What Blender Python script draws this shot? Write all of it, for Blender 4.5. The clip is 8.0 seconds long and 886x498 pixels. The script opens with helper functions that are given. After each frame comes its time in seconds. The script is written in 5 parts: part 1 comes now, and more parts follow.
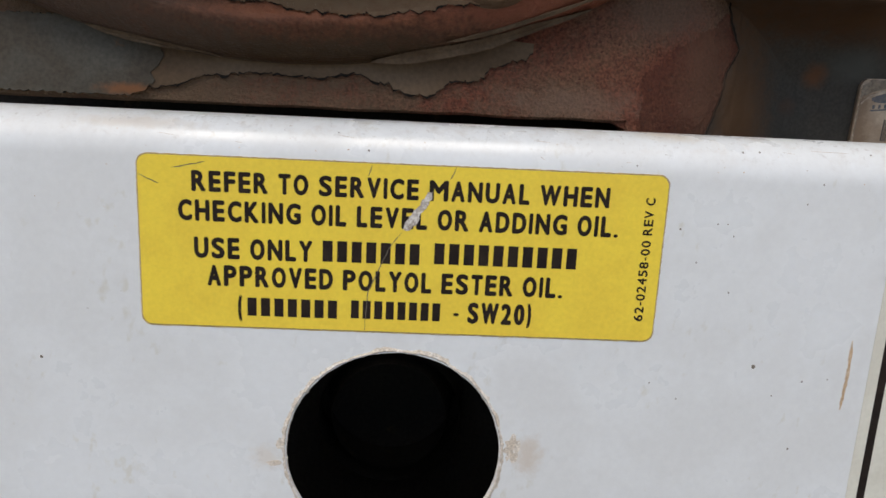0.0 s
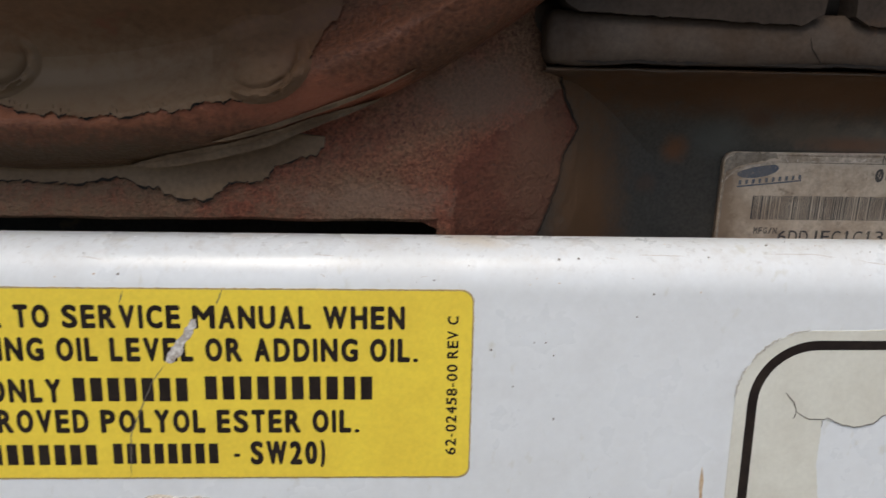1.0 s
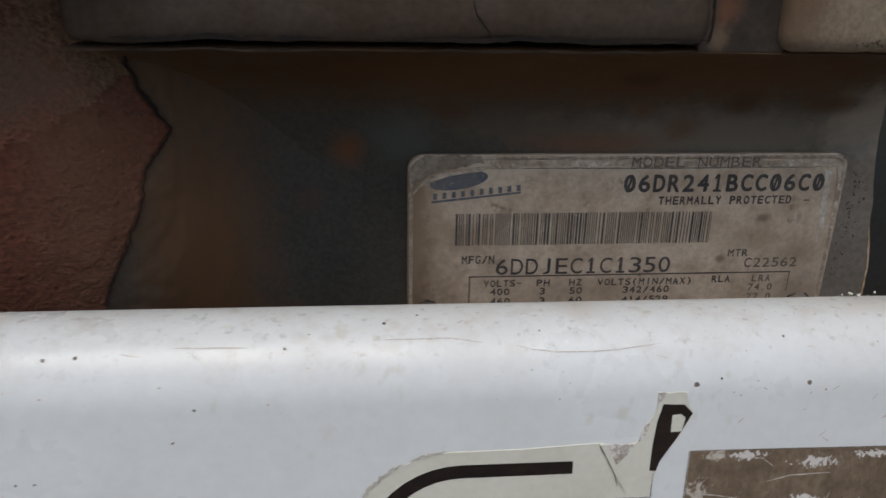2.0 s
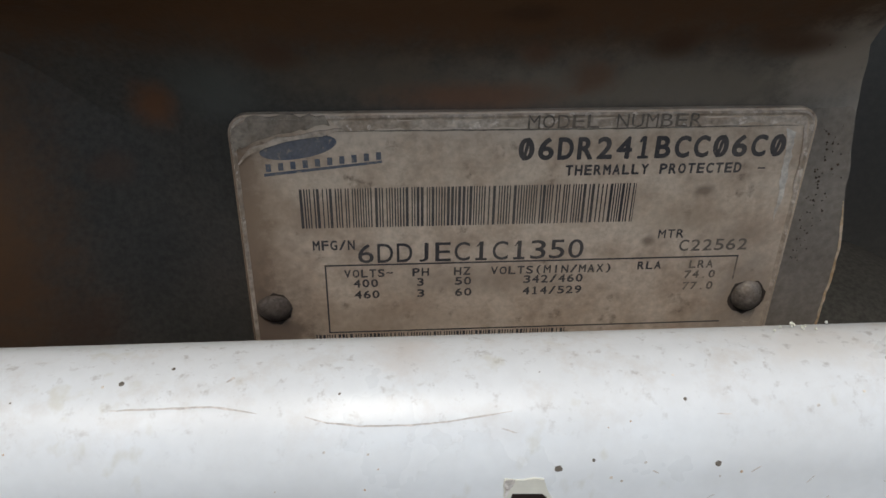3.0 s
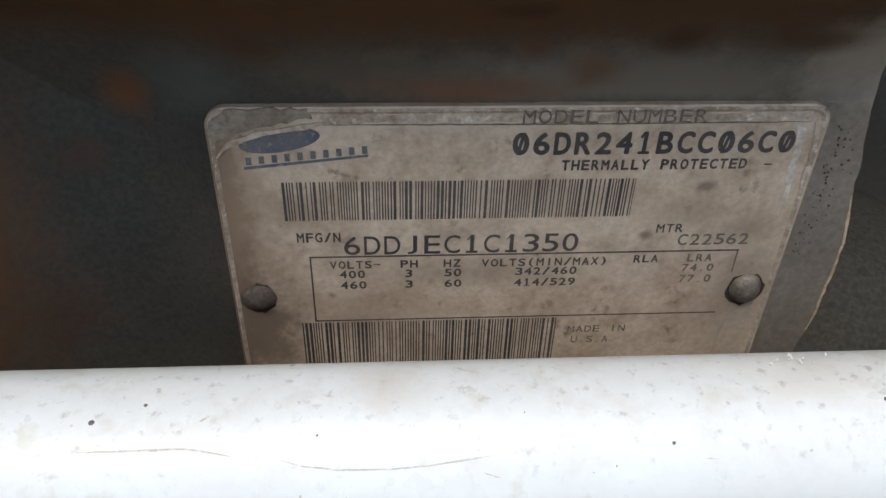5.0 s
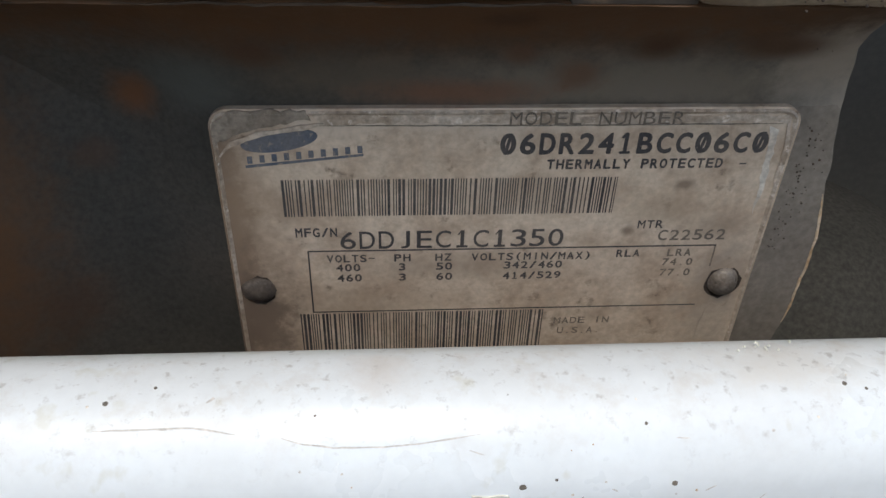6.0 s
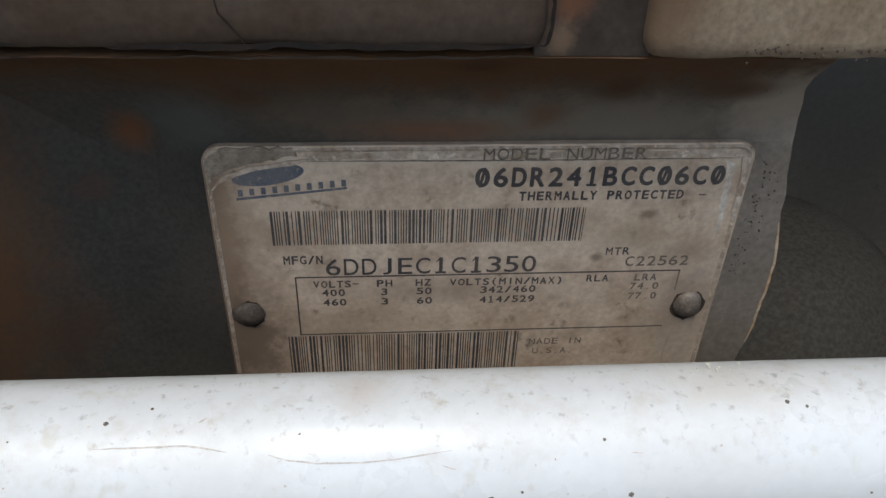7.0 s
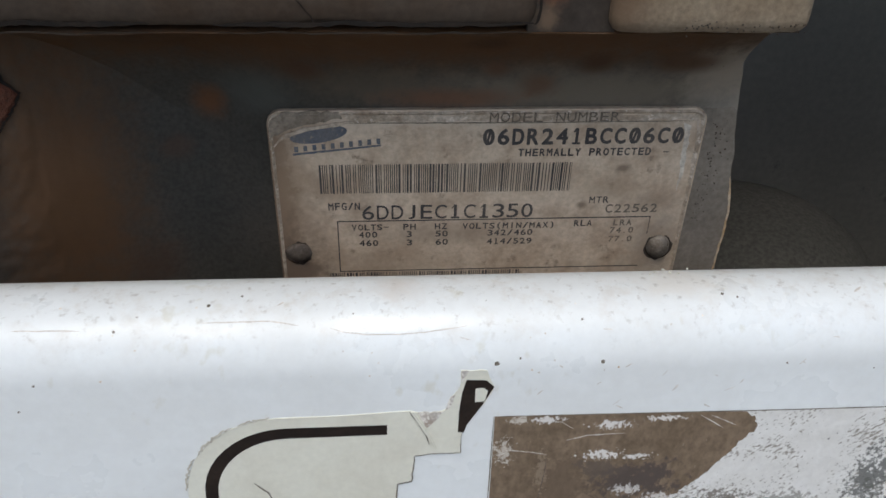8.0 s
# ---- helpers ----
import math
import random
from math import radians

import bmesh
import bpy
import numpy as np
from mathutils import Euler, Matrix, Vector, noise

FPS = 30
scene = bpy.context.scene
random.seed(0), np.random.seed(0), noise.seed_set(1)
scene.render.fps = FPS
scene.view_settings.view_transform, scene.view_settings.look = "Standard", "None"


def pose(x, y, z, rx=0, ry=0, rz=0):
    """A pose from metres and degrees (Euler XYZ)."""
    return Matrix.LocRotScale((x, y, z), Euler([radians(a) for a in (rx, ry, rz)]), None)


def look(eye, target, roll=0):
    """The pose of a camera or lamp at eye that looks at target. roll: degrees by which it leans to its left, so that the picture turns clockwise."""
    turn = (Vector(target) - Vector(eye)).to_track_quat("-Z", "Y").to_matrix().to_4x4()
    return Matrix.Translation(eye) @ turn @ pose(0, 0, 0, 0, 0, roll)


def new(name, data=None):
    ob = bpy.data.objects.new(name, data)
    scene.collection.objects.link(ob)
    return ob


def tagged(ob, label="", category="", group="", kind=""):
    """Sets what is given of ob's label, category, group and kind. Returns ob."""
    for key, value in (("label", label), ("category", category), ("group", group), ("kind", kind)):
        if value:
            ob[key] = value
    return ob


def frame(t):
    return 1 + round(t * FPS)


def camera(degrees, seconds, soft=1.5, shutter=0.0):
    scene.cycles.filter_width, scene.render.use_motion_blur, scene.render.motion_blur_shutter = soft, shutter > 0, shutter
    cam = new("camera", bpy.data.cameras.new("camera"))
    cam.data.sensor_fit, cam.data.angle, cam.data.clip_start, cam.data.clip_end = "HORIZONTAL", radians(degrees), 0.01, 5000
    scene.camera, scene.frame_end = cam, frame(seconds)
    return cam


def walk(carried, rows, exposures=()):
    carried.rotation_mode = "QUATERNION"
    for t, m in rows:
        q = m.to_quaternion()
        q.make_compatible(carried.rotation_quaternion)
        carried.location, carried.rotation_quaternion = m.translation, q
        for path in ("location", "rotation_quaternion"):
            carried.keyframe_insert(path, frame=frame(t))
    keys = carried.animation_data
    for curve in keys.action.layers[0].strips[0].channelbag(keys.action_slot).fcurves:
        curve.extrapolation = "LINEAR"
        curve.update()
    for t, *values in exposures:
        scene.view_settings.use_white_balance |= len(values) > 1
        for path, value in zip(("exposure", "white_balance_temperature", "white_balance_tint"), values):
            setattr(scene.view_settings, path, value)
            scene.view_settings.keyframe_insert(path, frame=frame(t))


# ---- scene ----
cam = camera(57.4, 8.0, shutter=0.15)
PATH = [
    (0, (-0.00579, 0.00136, 1.18037), (0.03518, 0.97134, 0.94065), 2.845),
    (0.5, (0.01560, 0.01414, 1.18745), (0.06460, 0.98083, 0.93626), 2.108),
    (0.7, (0.02933, 0.02510, 1.19689), (0.07396, 1.00000, 0.95943), 1.739),
    (0.9, (0.04529, 0.03371, 1.20216), (0.08242, 1.00000, 0.97354), 1.367),
    (1, (0.05208, 0.03832, 1.20327), (0.09786, 1.01167, 0.97854), 1.126),
    (1.2, (0.06967, 0.04873, 1.20660), (0.12087, 1.00000, 0.98495), 0.804),
    (1.5, (0.09727, 0.06520, 1.20622), (0.16782, 1.03168, 0.95934), 0.770),
    (1.7, (0.11903, 0.08350, 1.20822), (0.18834, 1.00000, 0.93257), 0.767),
    (2, (0.14483, 0.11231, 1.21423), (0.22941, 1.05836, 0.90143), 0.785),
    (2.2, (0.15782, 0.12663, 1.21349), (0.22709, 1.05570, 0.85013), 0.270),
    (3.3, (0.18049, 0.15995, 1.22106), (0.24354, 1.05106, 0.77168), 0.475),
    (3.5, (0.17923, 0.16104, 1.22319), (0.23796, 1.04601, 0.76128), 0.524),
    (4, (0.17716, 0.16433, 1.22103), (0.24002, 1.03822, 0.73898), 0.956),
    (4.5, (0.17954, 0.16868, 1.22393), (0.24753, 1.03731, 0.73315), 1.290),
    (5, (0.18246, 0.16888, 1.22841), (0.24485, 1.00871, 0.68916), 1.294),
    (6.5, (0.18346, 0.15848, 1.23517), (0.25389, 0.99496, 0.69170), 1.723),
    (7, (0.18503, 0.15542, 1.23953), (0.26049, 1.00123, 0.71141), 1.683),
    (7.5, (0.18541, 0.14343, 1.24057), (0.26341, 0.99229, 0.71773), 1.512),
    (8, (0.17944, 0.11428, 1.24485), (0.24976, 0.97221, 0.73591), 1.286),
]
walk(cam, [(t, look(eye, target, roll)) for t, eye, target, roll in PATH], exposures=[
    (0.0, 0.32, 6760, 10), (1.0, 0.32, 6810, 10), (1.5, 0.17, 6680, 9), (2.0, -0.02, 6640, 9), (3.5, 0.38, 6630, 7), (4.5, 0.62, 6480, 7),
    (6.5, 0.48, 6430, 7), (7.0, 0.43, 6430, 7), (7.5, 0.51, 6430, 7), (8.0, 0.38, 6430, 7)])

# ---- world, sun, light ----
world = bpy.data.worlds.new("overcast_sky")
scene.world = world
world.use_nodes = True
wn = world.node_tree
sky = wn.nodes.new("ShaderNodeTexSky")
sky.sky_type = "NISHITA"
sky.sun_disc = False
sky.sun_elevation, sky.sun_rotation = radians(63), radians(195)
sky.air_density, sky.dust_density = 1.0, 3.0
wn.links.new(sky.outputs["Color"], wn.nodes["Background"].inputs["Color"])
wn.nodes["Background"].inputs["Strength"].default_value = 0.12
sun = new("sun", bpy.data.lights.new("sun", "SUN"))
sun.data.energy, sun.data.angle, sun.data.color = 1.2, radians(35), (1.0, 0.96, 0.9)
sun.matrix_world = look((-0.6, -2.1, 6.0), (0.0, 0.25, 1.1))


# ---- materials ----
def surface(name, base, alt, spot=None, big=25.0, fine=1400.0, spot_scale=180.0, spot_at=0.62, spot_soft=0.08,
            rough=0.55, metal=0.0, bump=0.25, depth=0.0003, coat=0.0, grain=0.35, stretch=(1, 1, 1)):
    """A node material: two colours in broad patches, a fine grain, spots of a third colour, and relief."""
    m = bpy.data.materials.new(name)
    m.use_nodes = True
    t = m.node_tree
    n, l = t.nodes, t.links
    shader = n["Principled BSDF"]
    co = n.new("ShaderNodeTexCoord")
    mp = n.new("ShaderNodeMapping")
    mp.inputs["Scale"].default_value = stretch
    l.new(co.outputs["Object"], mp.inputs["Vector"])

    def noise_at(scale, detail=5.0, roughness=0.6):
        k = n.new("ShaderNodeTexNoise")
        k.inputs["Scale"].default_value, k.inputs["Detail"].default_value = scale, detail
        k.inputs["Roughness"].default_value = roughness
        l.new(mp.outputs["Vector"], k.inputs["Vector"])
        return k.outputs["Fac"]

    def ramp(fac, lo, hi):
        k = n.new("ShaderNodeMapRange")
        k.inputs["From Min"].default_value, k.inputs["From Max"].default_value = lo, hi
        k.interpolation_type = "SMOOTHSTEP"
        l.new(fac, k.inputs["Value"])
        return k.outputs["Result"]

    def blend(fac, a, b, how="MIX"):
        k = n.new("ShaderNodeMix")
        k.data_type, k.blend_type = "RGBA", how
        for socket, value in ((k.inputs[0], fac), (k.inputs[6], a), (k.inputs[7], b)):
            if isinstance(value, tuple):
                socket.default_value = (*value, 1)
            elif isinstance(value, float):
                socket.default_value = value
            else:
                l.new(value, socket)
        return k.outputs[2]

    broad = ramp(noise_at(big), 0.35, 0.65)
    grit = noise_at(fine, 3.0)
    colour = blend(broad, base, alt)
    shade = n.new("ShaderNodeMapRange")
    shade.inputs["From Min"].default_value, shade.inputs["From Max"].default_value = 0.3, 0.7
    shade.inputs["To Min"].default_value, shade.inputs["To Max"].default_value = 1 - grain, 1 + grain * 0.5
    l.new(grit, shade.inputs["Value"])
    tone = n.new("ShaderNodeVectorMath")
    tone.operation = "SCALE"
    l.new(colour, tone.inputs[0]), l.new(shade.outputs["Result"], tone.inputs["Scale"])
    colour = tone.outputs["Vector"]
    if spot:
        colour = blend(ramp(noise_at(spot_scale, 6.0, 0.65), spot_at, spot_at + spot_soft), colour, spot)
    l.new(colour, shader.inputs["Base Color"])
    rr = n.new("ShaderNodeMapRange")
    rr.inputs["To Min"].default_value, rr.inputs["To Max"].default_value = max(rough - 0.12, 0.05), min(rough + 0.15, 1)
    l.new(broad, rr.inputs["Value"]), l.new(rr.outputs["Result"], shader.inputs["Roughness"])
    shader.inputs["Metallic"].default_value, shader.inputs["Coat Weight"].default_value = metal, coat
    shader.inputs["Specular IOR Level"].default_value = 0.5 if rough < 0.45 else 0.2
    if bump:
        b = n.new("ShaderNodeBump")
        b.inputs["Strength"].default_value, b.inputs["Distance"].default_value = bump, depth
        l.new(grit, b.inputs["Height"]), l.new(b.outputs["Normal"], shader.inputs["Normal"])
    return m


def dusty(m, colour, scale, lo, hi, most):
    """Lays blotchy dust on what faces up."""
    t = m.node_tree
    n, l = t.nodes, t.links
    shader = n["Principled BSDF"]
    old = shader.inputs["Base Color"].links[0].from_socket
    co, geo, sep, k = n.new("ShaderNodeTexCoord"), n.new("ShaderNodeNewGeometry"), n.new("ShaderNodeSeparateXYZ"), n.new("ShaderNodeTexNoise")
    k.inputs["Scale"].default_value, k.inputs["Detail"].default_value, k.inputs["Roughness"].default_value = scale, 8.0, 0.7
    l.new(co.outputs["Object"], k.inputs["Vector"]), l.new(geo.outputs["Normal"], sep.inputs[0])
    up, blot, both, mix = n.new("ShaderNodeMapRange"), n.new("ShaderNodeMapRange"), n.new("ShaderNodeMath"), n.new("ShaderNodeMix")
    up.inputs["From Min"].default_value, up.inputs["From Max"].default_value = 0.25, 1.0
    blot.inputs["From Min"].default_value, blot.inputs["From Max"].default_value = lo, hi
    blot.inputs["To Max"].default_value = most
    l.new(sep.outputs["Z"], up.inputs["Value"]), l.new(k.outputs["Fac"], blot.inputs["Value"])
    both.operation = "MULTIPLY"
    l.new(up.outputs["Result"], both.inputs[0]), l.new(blot.outputs["Result"], both.inputs[1])
    mix.data_type = "RGBA"
    l.new(both.outputs[0], mix.inputs[0]), l.new(old, mix.inputs[6])
    mix.inputs[7].default_value = (*colour, 1)
    l.new(mix.outputs[2], shader.inputs["Base Color"])
    return m


def blotches(m, spots, rag=1.9, size=240.0, soft=1.05):
    """Soft patches of colour on a material, stains and painted shade alike: rows of x, z, half width, half height,
    colour, strength.
    """
    t = m.node_tree
    n, l = t.nodes, t.links
    shader = n["Principled BSDF"]
    colour = shader.inputs["Base Color"].links[0].from_socket
    co, k = n.new("ShaderNodeTexCoord"), n.new("ShaderNodeTexNoise")
    k.inputs["Scale"].default_value, k.inputs["Detail"].default_value, k.inputs["Roughness"].default_value = size, 7.0, 0.7
    l.new(co.outputs["Object"], k.inputs["Vector"])
    for x, z, w, h, c, most in spots:
        mp, length, add, fall, mix = (n.new("ShaderNode" + kind) for kind in ("Mapping", "VectorMath", "Math", "MapRange", "Mix"))
        mp.inputs["Scale"].default_value = (1 / w, 0, 1 / h)
        mp.inputs["Location"].default_value = (-x / w, 0, -z / h)
        length.operation, add.operation, mix.data_type = "LENGTH", "MULTIPLY_ADD", "RGBA"
        l.new(co.outputs["Object"], mp.inputs["Vector"]), l.new(mp.outputs["Vector"], length.inputs[0])
        l.new(k.outputs["Fac"], add.inputs[0]), l.new(length.outputs["Value"], add.inputs[2])
        add.inputs[1].default_value = rag
        fall.interpolation_type = "SMOOTHSTEP"
        fall.inputs["From Min"].default_value, fall.inputs["From Max"].default_value = 0.675 - soft / 2 + rag / 2, 0.675 + soft / 2 + rag / 2
        fall.inputs["To Min"].default_value, fall.inputs["To Max"].default_value = most, 0.0
        l.new(add.outputs[0], fall.inputs["Value"]), l.new(fall.outputs["Result"], mix.inputs[0])
        l.new(colour, mix.inputs[6])
        mix.inputs[7].default_value = (*c, 1)
        colour = mix.outputs[2]
    l.new(colour, shader.inputs["Base Color"])


WHITE = surface("white_enamel", (0.745, 0.782, 0.80), (0.695, 0.722, 0.73), (0.42, 0.33, 0.24), big=28, fine=500, spot_scale=420,
                spot_at=0.735, spot_soft=0.05, coat=0.05, rough=0.34, bump=0.05, depth=0.0002, grain=0.03)
blotches(WHITE, [(0.181, 1.1592, 0.006, 0.0014, (0.52, 0.44, 0.37), 0.35), (0.238, 1.1592, 0.016, 0.0016, (0.58, 0.53, 0.46), 0.4), (0.070, 1.1590, 0.012, 0.0022, (0.62, 0.54, 0.42), 0.6), (-0.085, 1.1560, 0.02, 0.002, (0.62, 0.56, 0.48), 0.5),
                 (0.0335, 1.0570, 0.006, 0.008, (0.55, 0.47, 0.38), 0.6), (-0.0480, 1.0540, 0.006, 0.005, (0.62, 0.56, 0.48), 0.5)])
dusty(WHITE, (0.54, 0.50, 0.45), 160.0, 0.50, 0.68, 0.5)
dusty(WHITE, (0.30, 0.27, 0.24), 480.0, 0.57, 0.70, 0.6)
CHIP = surface("chipped_primer", (0.74, 0.69, 0.61), (0.62, 0.55, 0.46), (0.8, 0.78, 0.74), big=220, fine=1500, spot_scale=700, spot_at=0.55, rough=0.8, bump=0.6)
YELLOW = surface("yellow_vinyl", (0.90, 0.69, 0.07), (0.85, 0.63, 0.06), (0.5, 0.35, 0.06), big=45, fine=900, spot_scale=500,
                 spot_at=0.74, rough=0.42, bump=0.04, depth=0.0001, grain=0.06)
BLACK_INK = surface("black_ink", (0.018, 0.013, 0.012), (0.028, 0.02, 0.016), big=200, fine=1200, rough=0.45, bump=0.0, grain=0.2)
CREAM = surface("aged_cream_vinyl", (0.70, 0.70, 0.62), (0.64, 0.63, 0.55), (0.5, 0.46, 0.38), big=60, fine=700, spot_scale=260,
                spot_at=0.72, rough=0.45, bump=0.05, grain=0.05)
GREY_TEAR = surface("torn_backing", (0.55, 0.52, 0.48), (0.40, 0.34, 0.29), (0.72, 0.7, 0.66), big=300, fine=1500, spot_scale=900, spot_at=0.5, rough=0.8, bump=0.5)
RESIDUE = surface("brown_adhesive_residue", (0.160, 0.118, 0.080), (0.215, 0.160, 0.112), (0.62, 0.57, 0.50), big=170, fine=700, spot_scale=1100,
                  spot_at=0.70, spot_soft=0.02, rough=0.75, bump=0.5, depth=0.0003, grain=0.28, stretch=(1, 1, 0.7))
blotches(RESIDUE, [(0.2310, 1.1172, 0.0125, 0.0062, (0.082, 0.066, 0.060), 0.92), (0.2150, 1.1170, 0.008, 0.010, (0.125, 0.092, 0.066), 0.6), (0.2230, 1.1205, 0.006, 0.004, (0.105, 0.085, 0.072), 0.7)], 3.0, 500.0, 0.35)
blotches(RESIDUE, [(0.2108, 1.1348, 0.0038, 0.0009, (0.70, 0.68, 0.66), 0.9), (0.2238, 1.1330, 0.0042, 0.0012, (0.70, 0.68, 0.66), 0.9), (0.2345, 1.1343, 0.0040, 0.0008, (0.70, 0.68, 0.66), 0.9), (0.2225, 1.1248, 0.0040, 0.0014, (0.72, 0.70, 0.68), 0.9),
                   (0.2297, 1.1240, 0.0036, 0.0009, (0.72, 0.70, 0.68), 0.9), (0.2022, 1.1265, 0.0020, 0.0036, (0.60, 0.56, 0.50), 0.75), (0.2052, 1.1350, 0.0022, 0.0010, (0.60, 0.56, 0.50), 0.8), (0.2290, 1.1145, 0.0030, 0.0016, (0.66, 0.64, 0.62), 0.8),
                   (0.2360, 1.1120, 0.0030, 0.0012, (0.66, 0.64, 0.62), 0.8), (0.2105, 1.1210, 0.0014, 0.0060, (0.30, 0.24, 0.18), 0.5)], 5.5, 1300.0, 0.25)
DARK_RESIDUE = surface("dark_grey_residue", (0.105, 0.085, 0.075), (0.16, 0.12, 0.095), (0.42, 0.36, 0.30), big=200, fine=900, spot_scale=300, spot_at=0.64, rough=0.8, bump=0.5)
SPECKLED = surface("glue_stained_enamel", (0.73, 0.73, 0.715), (0.67, 0.665, 0.645), big=120, fine=900, rough=0.55, bump=0.15, grain=0.06)


def flecks(m, colour, scale, turn, thin, at, soft, where, most):
    """Slanting flecks of one colour, gathered in clusters."""
    t = m.node_tree
    n, l = t.nodes, t.links
    shader = n["Principled BSDF"]
    old = shader.inputs["Base Color"].links[0].from_socket
    co, turned, mp, fine, broad = (n.new("ShaderNode" + kind) for kind in ("TexCoord", "Mapping", "Mapping", "TexNoise", "TexNoise"))
    turned.inputs["Rotation"].default_value = (0, radians(turn), 0)
    mp.inputs["Scale"].default_value = (thin, 1, 1)
    fine.inputs["Scale"].default_value, fine.inputs["Detail"].default_value = scale, 5.0
    broad.inputs["Scale"].default_value, broad.inputs["Detail"].default_value = where, 3.0
    l.new(co.outputs["Object"], turned.inputs["Vector"]), l.new(turned.outputs["Vector"], mp.inputs["Vector"])
    l.new(mp.outputs["Vector"], fine.inputs["Vector"]), l.new(co.outputs["Object"], broad.inputs["Vector"])
    add, fall, mix = (n.new("ShaderNode" + kind) for kind in ("Math", "MapRange", "Mix"))
    add.operation, mix.data_type = "MULTIPLY_ADD", "RGBA"
    l.new(broad.outputs["Fac"], add.inputs[0]), l.new(fine.outputs["Fac"], add.inputs[2])
    add.inputs[1].default_value = 0.9
    fall.inputs["From Min"].default_value, fall.inputs["From Max"].default_value, fall.inputs["To Max"].default_value = at, at + soft, most
    l.new(add.outputs[0], fall.inputs["Value"]), l.new(fall.outputs["Result"], mix.inputs[0]), l.new(old, mix.inputs[6])
    mix.inputs[7].default_value = (*colour, 1)
    l.new(mix.outputs[2], shader.inputs["Base Color"])


flecks(WHITE, (0.56, 0.55, 0.47), 330.0, 80, 0.6, 1.13, 0.14, 38.0, 0.5)
flecks(SPECKLED, (0.24, 0.22, 0.19), 1700.0, 38, 0.5, 1.06, 0.06, 90.0, 0.85)
flecks(SPECKLED, (0.08, 0.08, 0.075), 1200.0, 38, 0.5, 1.19, 0.05, 60.0, 0.9)
blotches(SPECKLED, [(0.2830, 1.1150, 0.0060, 0.0100, (0.10, 0.105, 0.10), 0.85), (0.2500, 1.1090, 0.008, 0.005, (0.16, 0.14, 0.12), 0.85), (0.2640, 1.1085, 0.012, 0.004, (0.20, 0.19, 0.17), 0.7), (0.3000, 1.1080, 0.015, 0.010, (0.14, 0.13, 0.12), 0.8)], 4.5, 900.0, 0.4)
# near black for cracks and gaps, and for shadow painted under torn paint
GAP_SHADE = surface("black_gap_shade", (0.012, 0.010, 0.009), (0.022, 0.017, 0.014), big=300, fine=2000, rough=0.95, bump=0.3)
HAIRLINE = surface("hairline_grey", (0.56, 0.53, 0.49), (0.64, 0.61, 0.57), big=300, fine=2000, rough=0.8, bump=0.0)
DULL = surface("dull_curled_vinyl", (0.56, 0.54, 0.48), (0.46, 0.43, 0.37), big=300, fine=900, rough=0.7, bump=0.3, grain=0.15)
DIRT = surface("dark_dirt", (0.14, 0.125, 0.105), (0.20, 0.175, 0.145), big=300, fine=2000, rough=0.9, bump=0.4)
RUST_STREAK = surface("rust_streak", (0.48, 0.32, 0.18), (0.62, 0.50, 0.37), big=400, fine=1500, rough=0.8, bump=0.2)
SLATE = surface("slate_grey_paint", (0.054, 0.052, 0.046), (0.070, 0.063, 0.053), (0.095, 0.060, 0.038), big=34, fine=900, spot_scale=85,
                spot_at=0.64, spot_soft=0.14, rough=0.55, bump=0.2, depth=0.0003, grain=0.25)
# brown along the fillet under the ledge, paler grey round the plate, rust spots
blotches(SLATE, [(0.1070, 1.1600, 0.018, 0.055, (0.098, 0.053, 0.027), 0.95), (0.185, 1.1980, 0.15, 0.0135, (0.088, 0.043, 0.019), 0.96), (0.095, 1.225, 0.022, 0.024, (0.055, 0.038, 0.027), 0.95),
                 (0.228, 1.1815, 0.060, 0.0085, (0.168, 0.143, 0.112), 0.95), (0.264, 1.168, 0.018, 0.030, (0.25, 0.226, 0.193), 0.95), (0.258, 1.1865, 0.013, 0.009, (0.27, 0.225, 0.175), 0.85),
                 (0.1500, 1.1815, 0.012, 0.008, (0.088, 0.090, 0.080), 0.85), (0.176, 1.1835, 0.020, 0.006, (0.105, 0.085, 0.062), 0.7),
                 (0.1390, 1.1775, 0.0052, 0.0054, (0.150, 0.066, 0.029), 0.8), (0.195, 1.1800, 0.020, 0.0034, (0.155, 0.078, 0.046), 0.75), (0.2150, 1.1835, 0.006, 0.0040, (0.115, 0.060, 0.034), 0.7),
                 (0.1620, 1.1885, 0.006, 0.0040, (0.070, 0.038, 0.022), 0.8), (0.2050, 1.1880, 0.0036, 0.003, (0.10, 0.052, 0.031), 0.7), (0.2270, 1.1895, 0.0055, 0.0035, (0.060, 0.030, 0.015), 0.85), (0.2480, 1.1895, 0.010, 0.0032, (0.065, 0.034, 0.018), 0.85), (0.2020, 1.1955, 0.006, 0.002, (0.055, 0.028, 0.014), 0.8),
                 (0.1300, 1.1660, 0.005, 0.004, (0.08, 0.05, 0.035), 0.6), (0.1220, 1.1350, 0.008, 0.008, (0.075, 0.045, 0.03), 0.6)], 1.1)
COVER_PAINT = surface("slate_cover_paint", (0.056, 0.043, 0.033), (0.047, 0.032, 0.022), (0.085, 0.048, 0.030), big=40, fine=700, spot_scale=70,
                     spot_at=0.66, spot_soft=0.1, rough=0.78, bump=0.2, grain=0.22)
GREY_PAINT = surface("dusty_grey_paint", (0.235, 0.208, 0.175), (0.19, 0.165, 0.135), (0.15, 0.085, 0.05), big=40, fine=700, spot_scale=70,
                     spot_at=0.66, spot_soft=0.1, rough=0.6, bump=0.2, grain=0.22)
